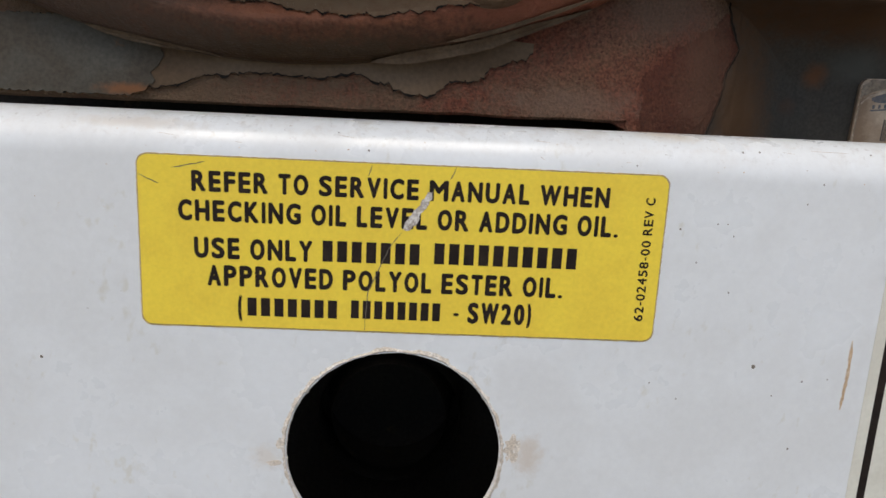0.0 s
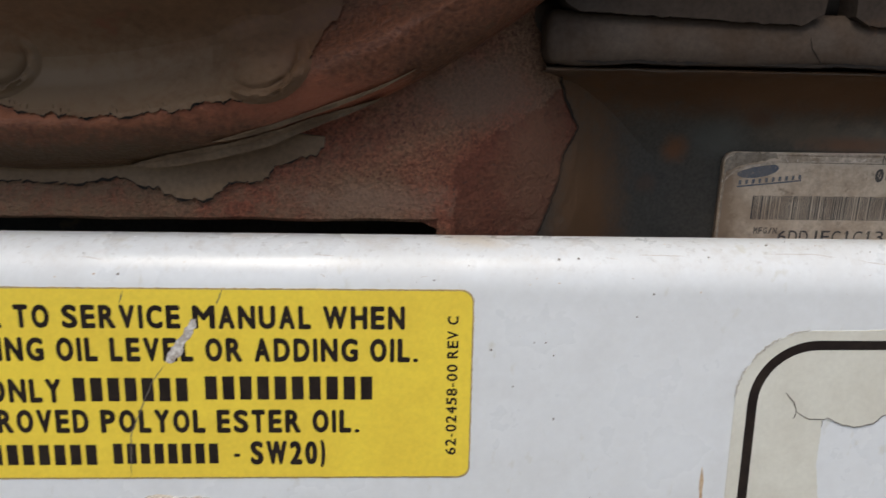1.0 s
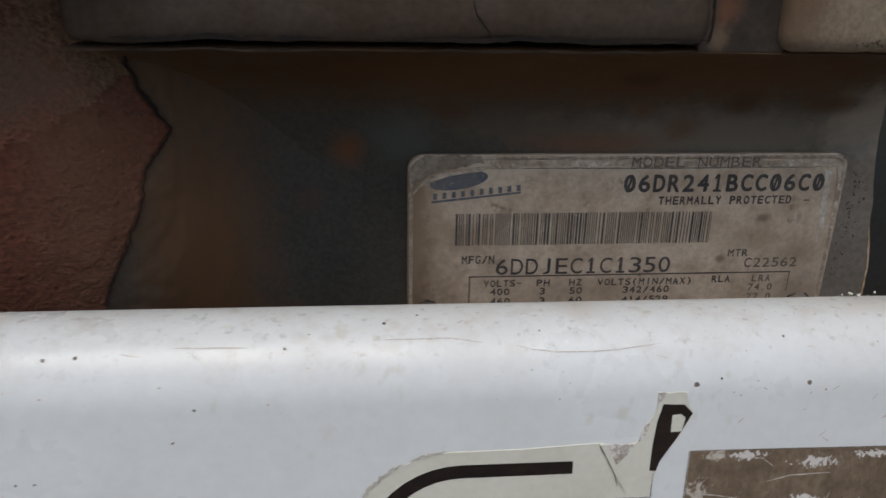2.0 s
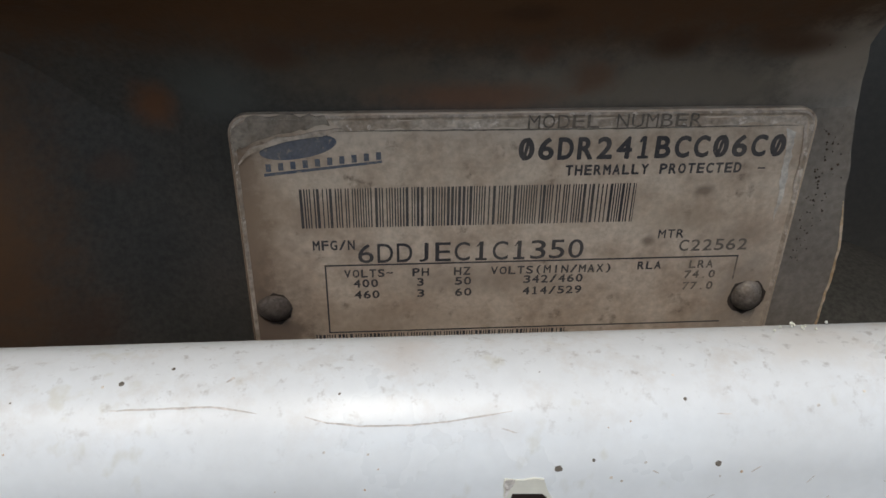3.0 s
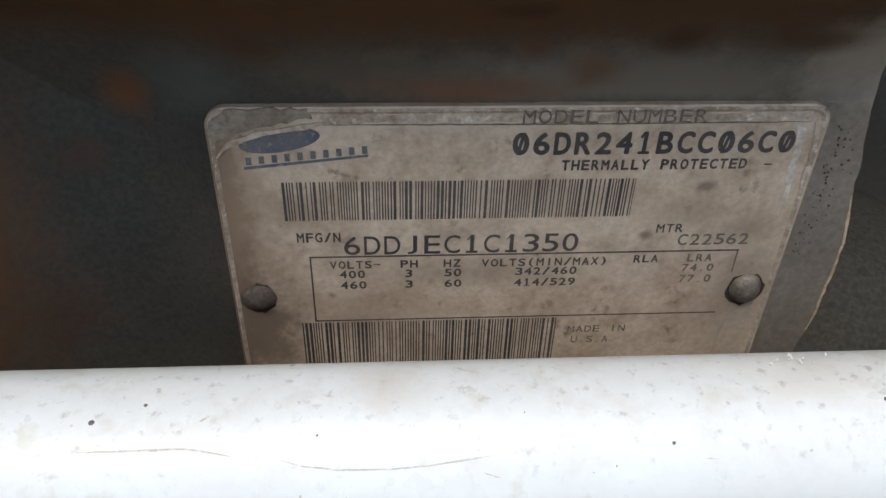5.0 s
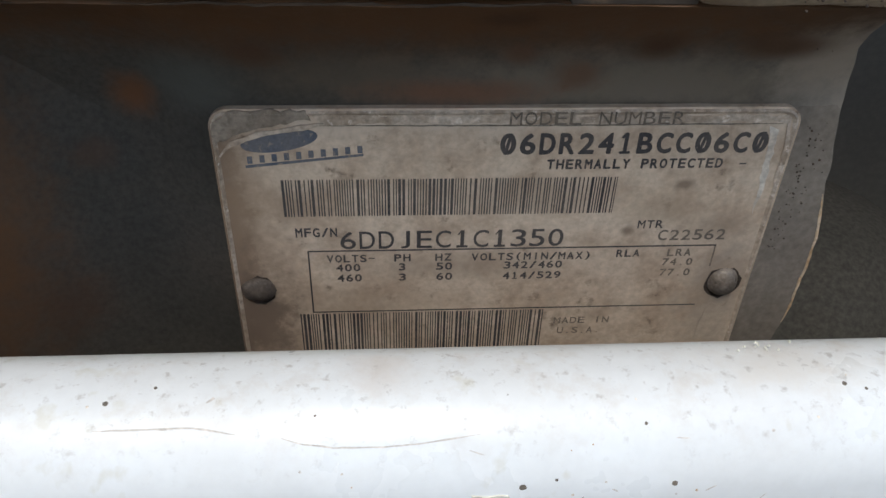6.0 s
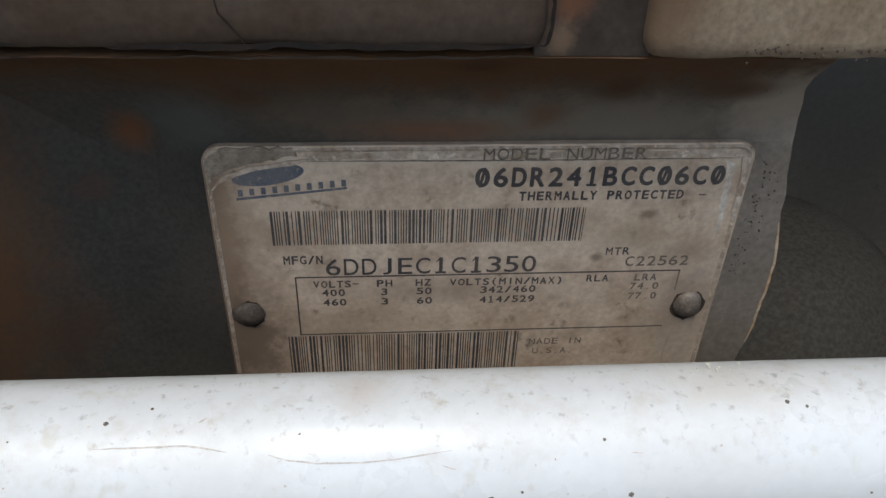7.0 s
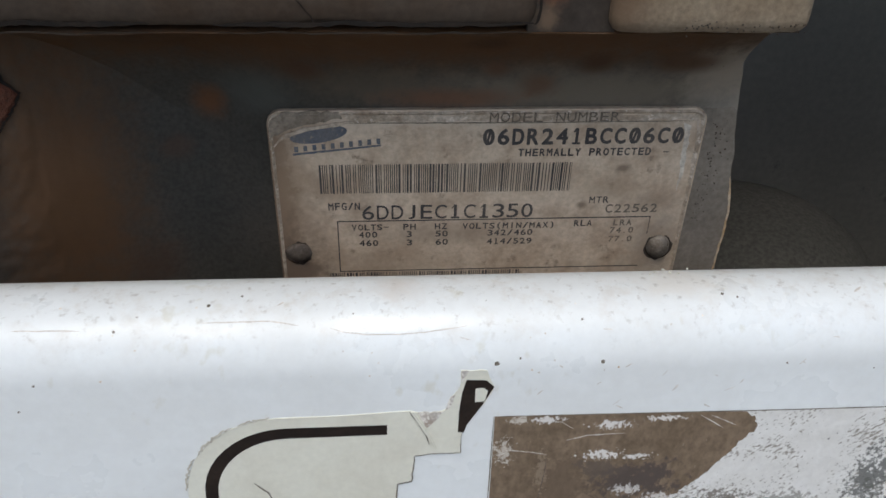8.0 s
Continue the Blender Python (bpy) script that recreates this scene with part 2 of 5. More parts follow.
LUG_GREY = surface("dusty_lug_paint", (0.25, 0.205, 0.150), (0.19, 0.148, 0.103), (0.07, 0.05, 0.04), big=60, fine=900, spot_scale=420, spot_at=0.66, rough=0.75, bump=0.5, grain=0.25)
blotches(LUG_GREY, [(0.2245, 1.210, 0.008, 0.014, (0.105, 0.066, 0.040), 0.85), (0.236, 1.222, 0.02, 0.008, (0.13, 0.095, 0.065), 0.7)], 1.2)
RED_CAST = surface("dusty_red_casting", (0.185, 0.060, 0.036), (0.168, 0.098, 0.062), (0.070, 0.030, 0.022), big=26, fine=1000, spot_scale=900,
                   spot_at=0.55, spot_soft=0.1, rough=0.85, bump=1.0, depth=0.0014, grain=0.55)
blotches(RED_CAST, [(-0.10, 1.175, 0.14, 0.05, (0.142, 0.098, 0.062), 0.85), (0.045, 1.166, 0.03, 0.006, (0.19, 0.125, 0.092), 0.6), (0.075, 1.195, 0.03, 0.012, (0.14, 0.092, 0.066), 0.7)])
RED_DARK = surface("bare_red_casting", (0.112, 0.038, 0.023), (0.110, 0.046, 0.029), (0.05, 0.025, 0.020), big=40, fine=1000, spot_scale=600,
                   spot_at=0.58, spot_soft=0.1, rough=0.85, bump=0.8, depth=0.0010, grain=0.4)
blotches(RED_DARK, [(0.090, 1.172, 0.014, 0.04, (0.125, 0.070, 0.045), 0.55)])
GRIME = surface("brown_grime", (0.062, 0.050, 0.042), (0.085, 0.058, 0.040), (0.13, 0.06, 0.03), big=40, fine=900, spot_scale=110,
                spot_at=0.62, spot_soft=0.1, rough=0.7, bump=0.3, grain=0.3)
# near black puts the deep shade behind the head covers into the colour
NEAR_BLACK = surface("near_black_metal", (0.010, 0.0095, 0.009), (0.014, 0.012, 0.011), big=20, fine=500, rough=0.9, bump=0.2)
DOME = surface("shaded_brown_paint", (0.120, 0.062, 0.031), (0.098, 0.055, 0.029), (0.125, 0.052, 0.030), big=30, fine=500, spot_scale=60, spot_at=0.62, spot_soft=0.15, rough=0.6, bump=0.2, grain=0.18)
# tan shelf to brown dome: dirt, and the dome's shade put into colour
blotches(DOME, [(-0.045, 1.1960, 0.080, 0.0150, (0.140, 0.097, 0.060), 0.95), (0.066, 1.2130, 0.052, 0.028, (0.088, 0.045, 0.029), 0.9)])
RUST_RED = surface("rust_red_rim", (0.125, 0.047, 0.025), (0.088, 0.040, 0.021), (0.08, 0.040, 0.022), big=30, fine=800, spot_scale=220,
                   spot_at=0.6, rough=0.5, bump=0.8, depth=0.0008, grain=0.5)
# the rim's shaded underside and the red highlight on its crest, put into colour
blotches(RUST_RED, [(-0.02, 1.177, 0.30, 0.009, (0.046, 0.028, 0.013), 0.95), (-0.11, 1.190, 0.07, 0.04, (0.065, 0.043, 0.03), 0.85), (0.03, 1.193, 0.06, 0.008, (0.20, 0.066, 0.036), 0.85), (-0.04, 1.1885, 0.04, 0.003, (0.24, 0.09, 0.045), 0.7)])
PEEL = surface("dusty_peeling_paint", (0.135, 0.092, 0.056), (0.105, 0.069, 0.041), (0.125, 0.06, 0.040), big=30, fine=700, spot_scale=120,
               spot_at=0.66, spot_soft=0.1, rough=0.6, bump=0.25, depth=0.0003, grain=0.2)
CURL = surface("brown_curled_paint", (0.110, 0.076, 0.046), (0.075, 0.048, 0.028), (0.10, 0.07, 0.045), big=90, fine=900, spot_scale=300, rough=0.7, bump=0.4, grain=0.3)
PLATE = surface("grimy_nameplate_foil", (0.61, 0.505, 0.39), (0.46, 0.355, 0.26), (0.205, 0.152, 0.112), big=120, fine=800, spot_scale=150,
                spot_at=0.59, spot_soft=0.12, rough=0.5, bump=0.12, depth=0.0002, grain=0.18)
blotches(PLATE, [(0.1532, 1.140, 0.0042, 0.06, (0.125, 0.092, 0.070), 0.95), (0.196, 1.143, 0.022, 0.004, (0.33, 0.26, 0.195), 0.5), (0.212, 1.160, 0.02, 0.005, (0.36, 0.285, 0.215), 0.5), (0.1545, 1.155, 0.0045, 0.03, (0.20, 0.14, 0.095), 0.8), (0.165, 1.158, 0.006, 0.005, (0.28, 0.20, 0.14), 0.6), (0.175, 1.134, 0.02, 0.006, (0.33, 0.25, 0.18), 0.5), (0.235, 1.156, 0.012, 0.004, (0.36, 0.28, 0.20), 0.5), (0.156, 1.150, 0.008, 0.03, (0.30, 0.215, 0.145), 0.6), (0.1575, 1.128, 0.0095, 0.020, (0.165, 0.122, 0.092), 0.92), (0.250, 1.135, 0.010, 0.02, (0.27, 0.225, 0.18), 0.6), (0.200, 1.1755, 0.05, 0.0035, (0.58, 0.49, 0.39), 0.8),
                 (0.247, 1.1515, 0.008, 0.004, (0.27, 0.20, 0.14), 0.5), (0.238, 1.1615, 0.0022, 0.0014, (0.2, 0.15, 0.11), 0.8), (0.229, 1.1510, 0.0016, 0.0014, (0.2, 0.15, 0.11), 0.8)])
PLATE_RIM = surface("worn_plate_rim", (0.56, 0.475, 0.385), (0.40, 0.315, 0.235), (0.70, 0.62, 0.53), big=160, fine=900, spot_scale=420, spot_at=0.58, rough=0.55, bump=0.3)
SMEAR = surface("smeared_grey_paint", (0.31, 0.262, 0.208), (0.23, 0.186, 0.142), (0.12, 0.09, 0.07), big=120, fine=900, spot_scale=300, spot_at=0.62, rough=0.6, bump=0.3)
BARE = surface("bare_foil", (0.70, 0.66, 0.58), (0.55, 0.48, 0.39), (0.4, 0.34, 0.27), big=160, fine=900, spot_scale=420, spot_at=0.62, rough=0.4, bump=0.2)
FADED_INK = surface("faded_ink", (0.055, 0.052, 0.055), (0.10, 0.09, 0.082), (0.26, 0.215, 0.17), big=70, fine=1500, spot_scale=900, spot_at=0.63, rough=0.55, bump=0.0, grain=0.2)
PALE_INK = surface("pale_ink", (0.14, 0.12, 0.10), (0.20, 0.165, 0.13), (0.28, 0.23, 0.18), big=120, fine=1500, spot_scale=900, spot_at=0.56, rough=0.55, bump=0.0, grain=0.2)
BLUE_INK = surface("blue_ink", (0.095, 0.115, 0.150), (0.155, 0.155, 0.165), (0.26, 0.225, 0.19), big=150, fine=1500, spot_scale=700, spot_at=0.56, rough=0.5, bump=0.0, grain=0.2)
RIVET = surface("grimy_rivet", (0.30, 0.265, 0.225), (0.22, 0.185, 0.15), (0.10, 0.075, 0.06), big=300, fine=1500, spot_scale=500, spot_at=0.6, rough=0.5, metal=0.4, bump=0.3)
OILED = surface("oily_brown_rivet", (0.125, 0.105, 0.088), (0.085, 0.068, 0.056), (0.05, 0.038, 0.03), big=300, fine=1500, spot_scale=500, spot_at=0.6, rough=0.45, bump=0.3)
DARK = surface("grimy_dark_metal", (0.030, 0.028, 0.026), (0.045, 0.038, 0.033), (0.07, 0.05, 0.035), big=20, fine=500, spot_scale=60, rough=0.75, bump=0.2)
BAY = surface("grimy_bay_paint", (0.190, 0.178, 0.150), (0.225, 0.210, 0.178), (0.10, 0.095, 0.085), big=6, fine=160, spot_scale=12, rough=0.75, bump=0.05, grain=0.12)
CASING = surface("grey_casing_paint", (0.30, 0.30, 0.30), (0.24, 0.235, 0.225), (0.14, 0.11, 0.09), big=6, fine=200, spot_scale=25, rough=0.6, bump=0.1)
GROUND = surface("worn_concrete", (0.24, 0.23, 0.21), (0.19, 0.18, 0.165), (0.12, 0.11, 0.10), big=0.8, fine=90, spot_scale=5, rough=0.9, bump=0.3, depth=0.004)


# ---- builders ----
def put_mesh(name, bm, material, smooth=False):
    bmesh.ops.recalc_face_normals(bm, faces=bm.faces[:])
    me = bpy.data.meshes.new(name)
    bm.to_mesh(me)
    bm.free()
    me.materials.append(material)
    if smooth:
        me.polygons.foreach_set("use_smooth", [True] * len(me.polygons))
        me.set_sharp_from_angle(angle=radians(40))
    return new(name, me)


def part(name, bm, material, parent, label="", smooth=False):
    """One mesh object under a thing or a part."""
    ob = put_mesh(name, bm, material, smooth)
    ob.parent = parent
    return tagged(ob, label)


def box(lo, hi, bevel=0.0, segments=2):
    bm = bmesh.new()
    bmesh.ops.create_cube(bm, size=1)
    for v in bm.verts:
        v.co = Vector([lo[i] + (v.co[i] + 0.5) * (hi[i] - lo[i]) for i in range(3)])
    if bevel:
        bmesh.ops.bevel(bm, geom=bm.edges[:], offset=bevel, segments=segments, affect="EDGES", profile=0.5)
    return bm


def slab(outline, front, back, bm=None):
    """A flat piece with an outline in x, z, from y = front to y = back."""
    bm = bm or bmesh.new()
    a = [bm.verts.new((x, front, z)) for x, z in outline]
    b = [bm.verts.new((x, back, z)) for x, z in outline]
    bm.faces.new(a), bm.faces.new(b[::-1])
    for i in range(len(a)):
        j = (i + 1) % len(a)
        bm.faces.new((a[i], b[i], b[j], a[j]))
    return bm


def rounded(x0, x1, z0, z1, r, steps=6):
    pts = []
    for cx, cz, a0 in ((x1 - r, z1 - r, 0), (x0 + r, z1 - r, 90), (x0 + r, z0 + r, 180), (x1 - r, z0 + r, 270)):
        for i in range(steps + 1):
            a = radians(a0 + 90 * i / steps)
            pts.append((cx + r * math.cos(a), cz + r * math.sin(a)))
    return pts


def ribbon(points, width, y, depth=0.00006, jitter=0.0):
    """A thin wandering line in x, z, tapered at its ends."""
    fine = []
    for (x0, z0), (x1, z1) in zip(points, points[1:]):
        k = max(2, int(math.hypot(x1 - x0, z1 - z0) / 0.0012))
        for i in range(k):
            fine.append((x0 + (x1 - x0) * i / k, z0 + (z1 - z0) * i / k))
    fine.append(points[-1])
    fine = [(x + jitter * random.uniform(-1, 1), z + jitter * random.uniform(-1, 1)) for x, z in fine]
    up, down = [], []
    for i, (x, z) in enumerate(fine):
        p, q = fine[max(i - 1, 0)], fine[min(i + 1, len(fine) - 1)]
        d = Vector((q[0] - p[0], q[1] - p[1]))
        d = d.normalized() if d.length > 1e-9 else Vector((1, 0))
        e = i / (len(fine) - 1)
        w = width * (0.25 + 0.75 * min(1, 6 * e, 6 * (1 - e))) * random.uniform(0.6, 1.1) / 2
        up.append((x - d.y * w, z + d.x * w)), down.append((x + d.y * w, z - d.x * w))
    bm = bmesh.new()
    a = [bm.verts.new((x, y - depth, z)) for x, z in up]
    b = [bm.verts.new((x, y - depth, z)) for x, z in down]
    c = [bm.verts.new((x, y, z)) for x, z in up]
    d = [bm.verts.new((x, y, z)) for x, z in down]
    for i in range(len(a) - 1):
        bm.faces.new((a[i], a[i + 1], b[i + 1], b[i])), bm.faces.new((a[i], c[i], c[i + 1], a[i + 1])), bm.faces.new((b[i], b[i + 1], d[i + 1], d[i]))
    return bm


# widths of plain condensed capitals, in parts of their height
WIDE = dict(A=.56, B=.56, C=.56, D=.57, E=.50, F=.48, G=.59, H=.58, I=.22, J=.45, K=.57, L=.46, M=.74, N=.59, O=.59, P=.54, Q=.59, R=.57, S=.54, T=.50,
            U=.58, V=.55, W=.80, X=.55, Y=.55, Z=.50)
WIDE.update({" ": .25, ".": .24, "-": .32, "(": .27, ")": .27, "/": .40, "~": .5, "1": .40})
SPAN = {".": (0, .16), "-": (.33, .47), "(": (-.12, 1.06), ")": (-.12, 1.06), "~": (.4, .6)}
GLYPHS = {}


def glyph(ch):
    """Corners and faces of one letter of the built-in font, stretched to a unit box."""
    if ch not in GLYPHS:
        cu = bpy.data.curves.new("glyph", "FONT")
        cu.body, cu.resolution_u = ch, 4
        tmp = new("glyph", cu)
        me = bpy.data.meshes.new_from_object(tmp.evaluated_get(bpy.context.evaluated_depsgraph_get()))
        bpy.data.objects.remove(tmp)
        co = np.array([v.co[:2] for v in me.vertices])
        lo, hi = co.min(axis=0), co.max(axis=0)
        GLYPHS[ch] = ((co - lo) / np.maximum(hi - lo, 1e-6), [tuple(p.vertices) for p in me.polygons])
        bpy.data.meshes.remove(me)
    return GLYPHS[ch]


def lettering(string, x0, x1, z0, z1, y, material, parent, bold=0.0, upright=False, mono=False, name="text_line", slashed=False):
    """Printed words that fill the box x0..x1, z0..z1 on the plane y. bold: extra stroke, in parts of the height. mono: typewriter spacing. upright: reads upwards."""
    cells, at = [], 0.0
    for ch in string:
        w = 0.74 if mono else WIDE.get(ch, .52)
        ink = (0.15 if ch in "1I" else 0.36 if ch in ".()J" else 0.60) if mono else max(w - 0.095, 0.13)
        if ch == ".":
            ink = 0.16
        if ch != " ":
            cells.append((ch, at + (w - ink) / 2, at + (w + ink) / 2))
            if mono and ch == "1":
                cells.append(("\\flag", at + 0.17, at + w / 2))
                cells.append(("-foot", at + 0.15, at + w - 0.15))
            if slashed and ch == "0":
                cells.append(("/", at + (w - ink * 0.5) / 2, at + (w + ink * 0.5) / 2))
        at += w
    left, right = min(c[1] for c in cells), max(c[2] for c in cells)
    verts, faces = [], []
    copies = [(0, 0)] if not bold else [(bold * math.cos(radians(a)), bold * math.sin(radians(a))) for a in range(0, 360, 45)]
    tall = 1.0 - 2 * bold
    for ch, a, b in cells:
        lo, hi = SPAN.get(ch, (0, 1))
        if len(ch) > 1:
            lo, hi, ch = (0.72, 1.0, "/") if "flag" in ch else (0.0, 0.13, "-")
        co, polys = glyph(ch)
        squeeze = ((x1 - x0) if not upright else (z1 - z0)) / (right - left) / ((z1 - z0) if not upright else (x1 - x0))
        bx = bold / max(squeeze, 0.2)
        for k, (dx, dz) in enumerate(copies):
            base = len(verts)
            dx = dx / max(squeeze, 0.2)
            for u, v in co:
                px = (a + bx + u * max(b - a - 2 * bx, 0.02) + dx - left) / (right - left)
                pz = lo + (bold + v * max(hi - lo - 2 * bold, 0.02)) + dz
                if upright:
                    verts.append((x1 - pz * (x1 - x0), y - k * 2e-6, z0 + px * (z1 - z0)))
                else:
                    verts.append((x0 + px * (x1 - x0), y - k * 2e-6, z0 + pz * (z1 - z0)))
            faces += [tuple(base + i for i in p) for p in polys]
    me = bpy.data.meshes.new(name)
    me.from_pydata(verts, [], faces)
    me.materials.append(material)
    ob = new(name, me)
    ob.parent = parent
    return ob


def letter_bars(count, x0, x1, z0, z1, y, material, parent, rise=0.0, fill=0.68):
    """A word drawn as plain upright bars, one for a letter."""
    step = (x1 - x0) / count
    for i in range(count):
        a, b = x0 + (i + 0.5 - fill / 2) * step, x0 + (i + 0.5 + fill / 2) * step
        k = rise * i / count
        part("letter_bar", slab([(a, z0 + k), (b, z0 + k), (b, z1 + k), (a, z1 + k)], y - 0.00003, y + 0.00002), material, parent)


def torn(points, step=0.0009, amount=0.0005, closed=False):
    """Breaks straight runs into a torn edge."""
    out = []
    pts = points + [points[0]] if closed else points
    for (x0, z0), (x1, z1) in zip(pts, pts[1:]):
        k = max(1, int(math.hypot(x1 - x0, z1 - z0) / step))
        for i in range(k):
            j = amount if i else amount * 0.3
            out.append((x0 + (x1 - x0) * i / k + random.uniform(-j, j), z0 + (z1 - z0) * i / k + random.uniform(-j, j)))
    return out if closed else out + [points[-1]]


def empty(name, at, label, category, **more):
    e = new(name)
    e.empty_display_size = 0.05
    e.location = at
    tagged(e, label, category, **more)
    return e


# ---- setting ----
def sheet_ground():
    bm = bmesh.new()
    bmesh.ops.create_grid(bm, x_segments=2, y_segments=2, size=600)
    return tagged(put_mesh("ground", bm, GROUND), "worn grey concrete yard under the unit", "ground", kind="structure")


sheet_ground()
# side walls, floor and ceiling are unseen, added dark to shade the machine
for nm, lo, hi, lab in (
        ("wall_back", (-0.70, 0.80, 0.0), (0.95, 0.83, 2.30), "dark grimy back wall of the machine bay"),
        ("wall_left", (-0.73, 0.20, 0.0), (-0.70, 0.83, 2.30), "unseen side wall of the machine bay, dark to hold back bounced light"),
        ("wall_right", (0.95, 0.20, 0.0), (0.98, 0.83, 2.30), "unseen side wall of the machine bay, dark to hold back bounced light"),
        ("floor", (-0.73, 0.20, 0.50), (0.98, 0.83, 0.55), "unseen floor of the machine bay, dark to hold back bounced light"),
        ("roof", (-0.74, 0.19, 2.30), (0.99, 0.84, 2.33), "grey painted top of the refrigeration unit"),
        ("ceiling", (-0.70, 0.23, 1.62), (0.95, 0.80, 1.66), "unseen dark deck added above the machine bay to shade it")):
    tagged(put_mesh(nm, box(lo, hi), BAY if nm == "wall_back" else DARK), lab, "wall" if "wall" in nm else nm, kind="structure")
# unseen upper front, added to keep high sky light off the machine
tagged(put_mesh("wall_front_upper", box((-0.70, 0.205, 1.60), (0.95, 0.229, 2.30), 0.004), CASING), "unseen grey upper front of the refrigeration unit, added to shade the bay", "wall", kind="structure")
tagged(put_mesh("wall_front_lower", box((-0.70, 0.236, 0.0), (0.95, 0.256, 0.905), 0.003), CASING), "grey painted lower front of the refrigeration unit", "wall", kind="structure")

# ---- white cover panel ----
FACE = 0.233
HOLE_X, HOLE_Z, HOLE_R = -0.0085, 1.0565, 0.0335
ROLL_Y, ROLL_Z, ROLL_R = 0.2450, 1.1468, 0.0120
panel = empty("cover_panel", (0, FACE, 0.90), "white painted metal cover panel with rolled top edge, chipped hole", "panel")
panel.location = (0, 0, 0)


def panel_sheet():
    bm = bmesh.new()
    x0, x1, z0 = -0.62, 0.86, 0.90
    h = 0.045
    # square round the hole, bridged to the circle
    ring, square = [], []
    n = 96
    for i in range(n):
        a = radians(360 * i / n)
        c, s = math.cos(a), math.sin(a)
        wob = 1 + 0.004 * noise.noise((c * 6, s * 6, 1.7)) + 0.003 * noise.noise((c * 19, s * 19, 4.1))
        k = h / max(abs(c), abs(s))
        ring.append(bm.verts.new((HOLE_X + HOLE_R * wob * c, FACE, HOLE_Z + HOLE_R * wob * s)))
        square.append(bm.verts.new((HOLE_X + k * c, FACE, HOLE_Z + k * s)))
    for i in range(n):
        j = (i + 1) % n
        bm.faces.new((ring[i], ring[j], square[j], square[i]))
    def side(test):
        return sorted((v for v in square if test(v.co)), key=lambda v: (v.co.x, v.co.z))
    lx, rx, bz, tz = HOLE_X - h, HOLE_X + h, HOLE_Z - h, HOLE_Z + h
    left = side(lambda c: abs(c.x - lx) < 1e-6)
    right = side(lambda c: abs(c.x - rx) < 1e-6)
    low = side(lambda c: abs(c.z - bz) < 1e-6)
    top = side(lambda c: abs(c.z - tz) < 1e-6)
    top_z = ROLL_Z
    far_l = [bm.verts.new((x0, FACE, v.co.z)) for v in left]
    far_r = [bm.verts.new((x1, FACE, v.co.z)) for v in right]
    far_b = [bm.verts.new((v.co.x, FACE, z0)) for v in low]
    far_t = [bm.verts.new((v.co.x, FACE, top_z)) for v in top]
    for near, far in ((left, far_l), (right, far_r), (low, far_b), (top, far_t)):
        for i in range(len(near) - 1):
            bm.faces.new((near[i], near[i + 1], far[i + 1], far[i]))
    corner = {(sx, sz): bm.verts.new((sx, FACE, sz)) for sx in (x0, x1) for sz in (z0, top_z)}
    bm.faces.new((corner[x0, z0], far_b[0], left[0], far_l[0]))
    bm.faces.new((corner[x1, z0], far_r[0], right[0], far_b[-1]))
    bm.faces.new((corner[x0, top_z], far_l[-1], left[-1], far_t[0]))
    bm.faces.new((corner[x1, top_z], far_t[-1], right[-1], far_r[-1]))
    # rolled top edge and the flange behind it
    prev = [corner[x0, top_z], *far_t, corner[x1, top_z]]
    xs = [v.co.x for v in prev]
    steps = [(180 - 190 * i / 20) for i in range(1, 21)]
    profile = [(ROLL_Y + ROLL_R * math.cos(radians(a)), ROLL_Z + ROLL_R * math.sin(radians(a))) for a in steps]
    profile.append((profile[-1][0] - 0.002, ROLL_Z - 0.016))
    for y, z in profile:
        # the far half of the roll lies a little deeper, less so towards the nameplate
        deep = [0.0014 - 0.0038 * max(0.0, x - 0.0365) if y > ROLL_Y else 0.0 for x in xs]
        row = [bm.verts.new((x, y + d, z)) for x, d in zip(xs, deep)]
        for i in range(len(xs) - 1):
            bm.faces.new((prev[i], prev[i + 1], row[i + 1], row[i]))
        prev = row
    bmesh.ops.recalc_face_normals(bm, faces=bm.faces[:])
    if sum(f.normal.y * f.calc_area() for f in bm.faces if abs(f.normal.y) > 0.99 and f.calc_center_median().y < FACE + 1e-4) > 0:
        bmesh.ops.reverse_faces(bm, faces=bm.faces[:])
    return bm


sheet_bm = panel_sheet()
outer = [f for f in sheet_bm.faces]
bmesh.ops.solidify(sheet_bm, geom=outer, thickness=0.0016)
sheet = part("sheet", sheet_bm, WHITE, panel, smooth=True)

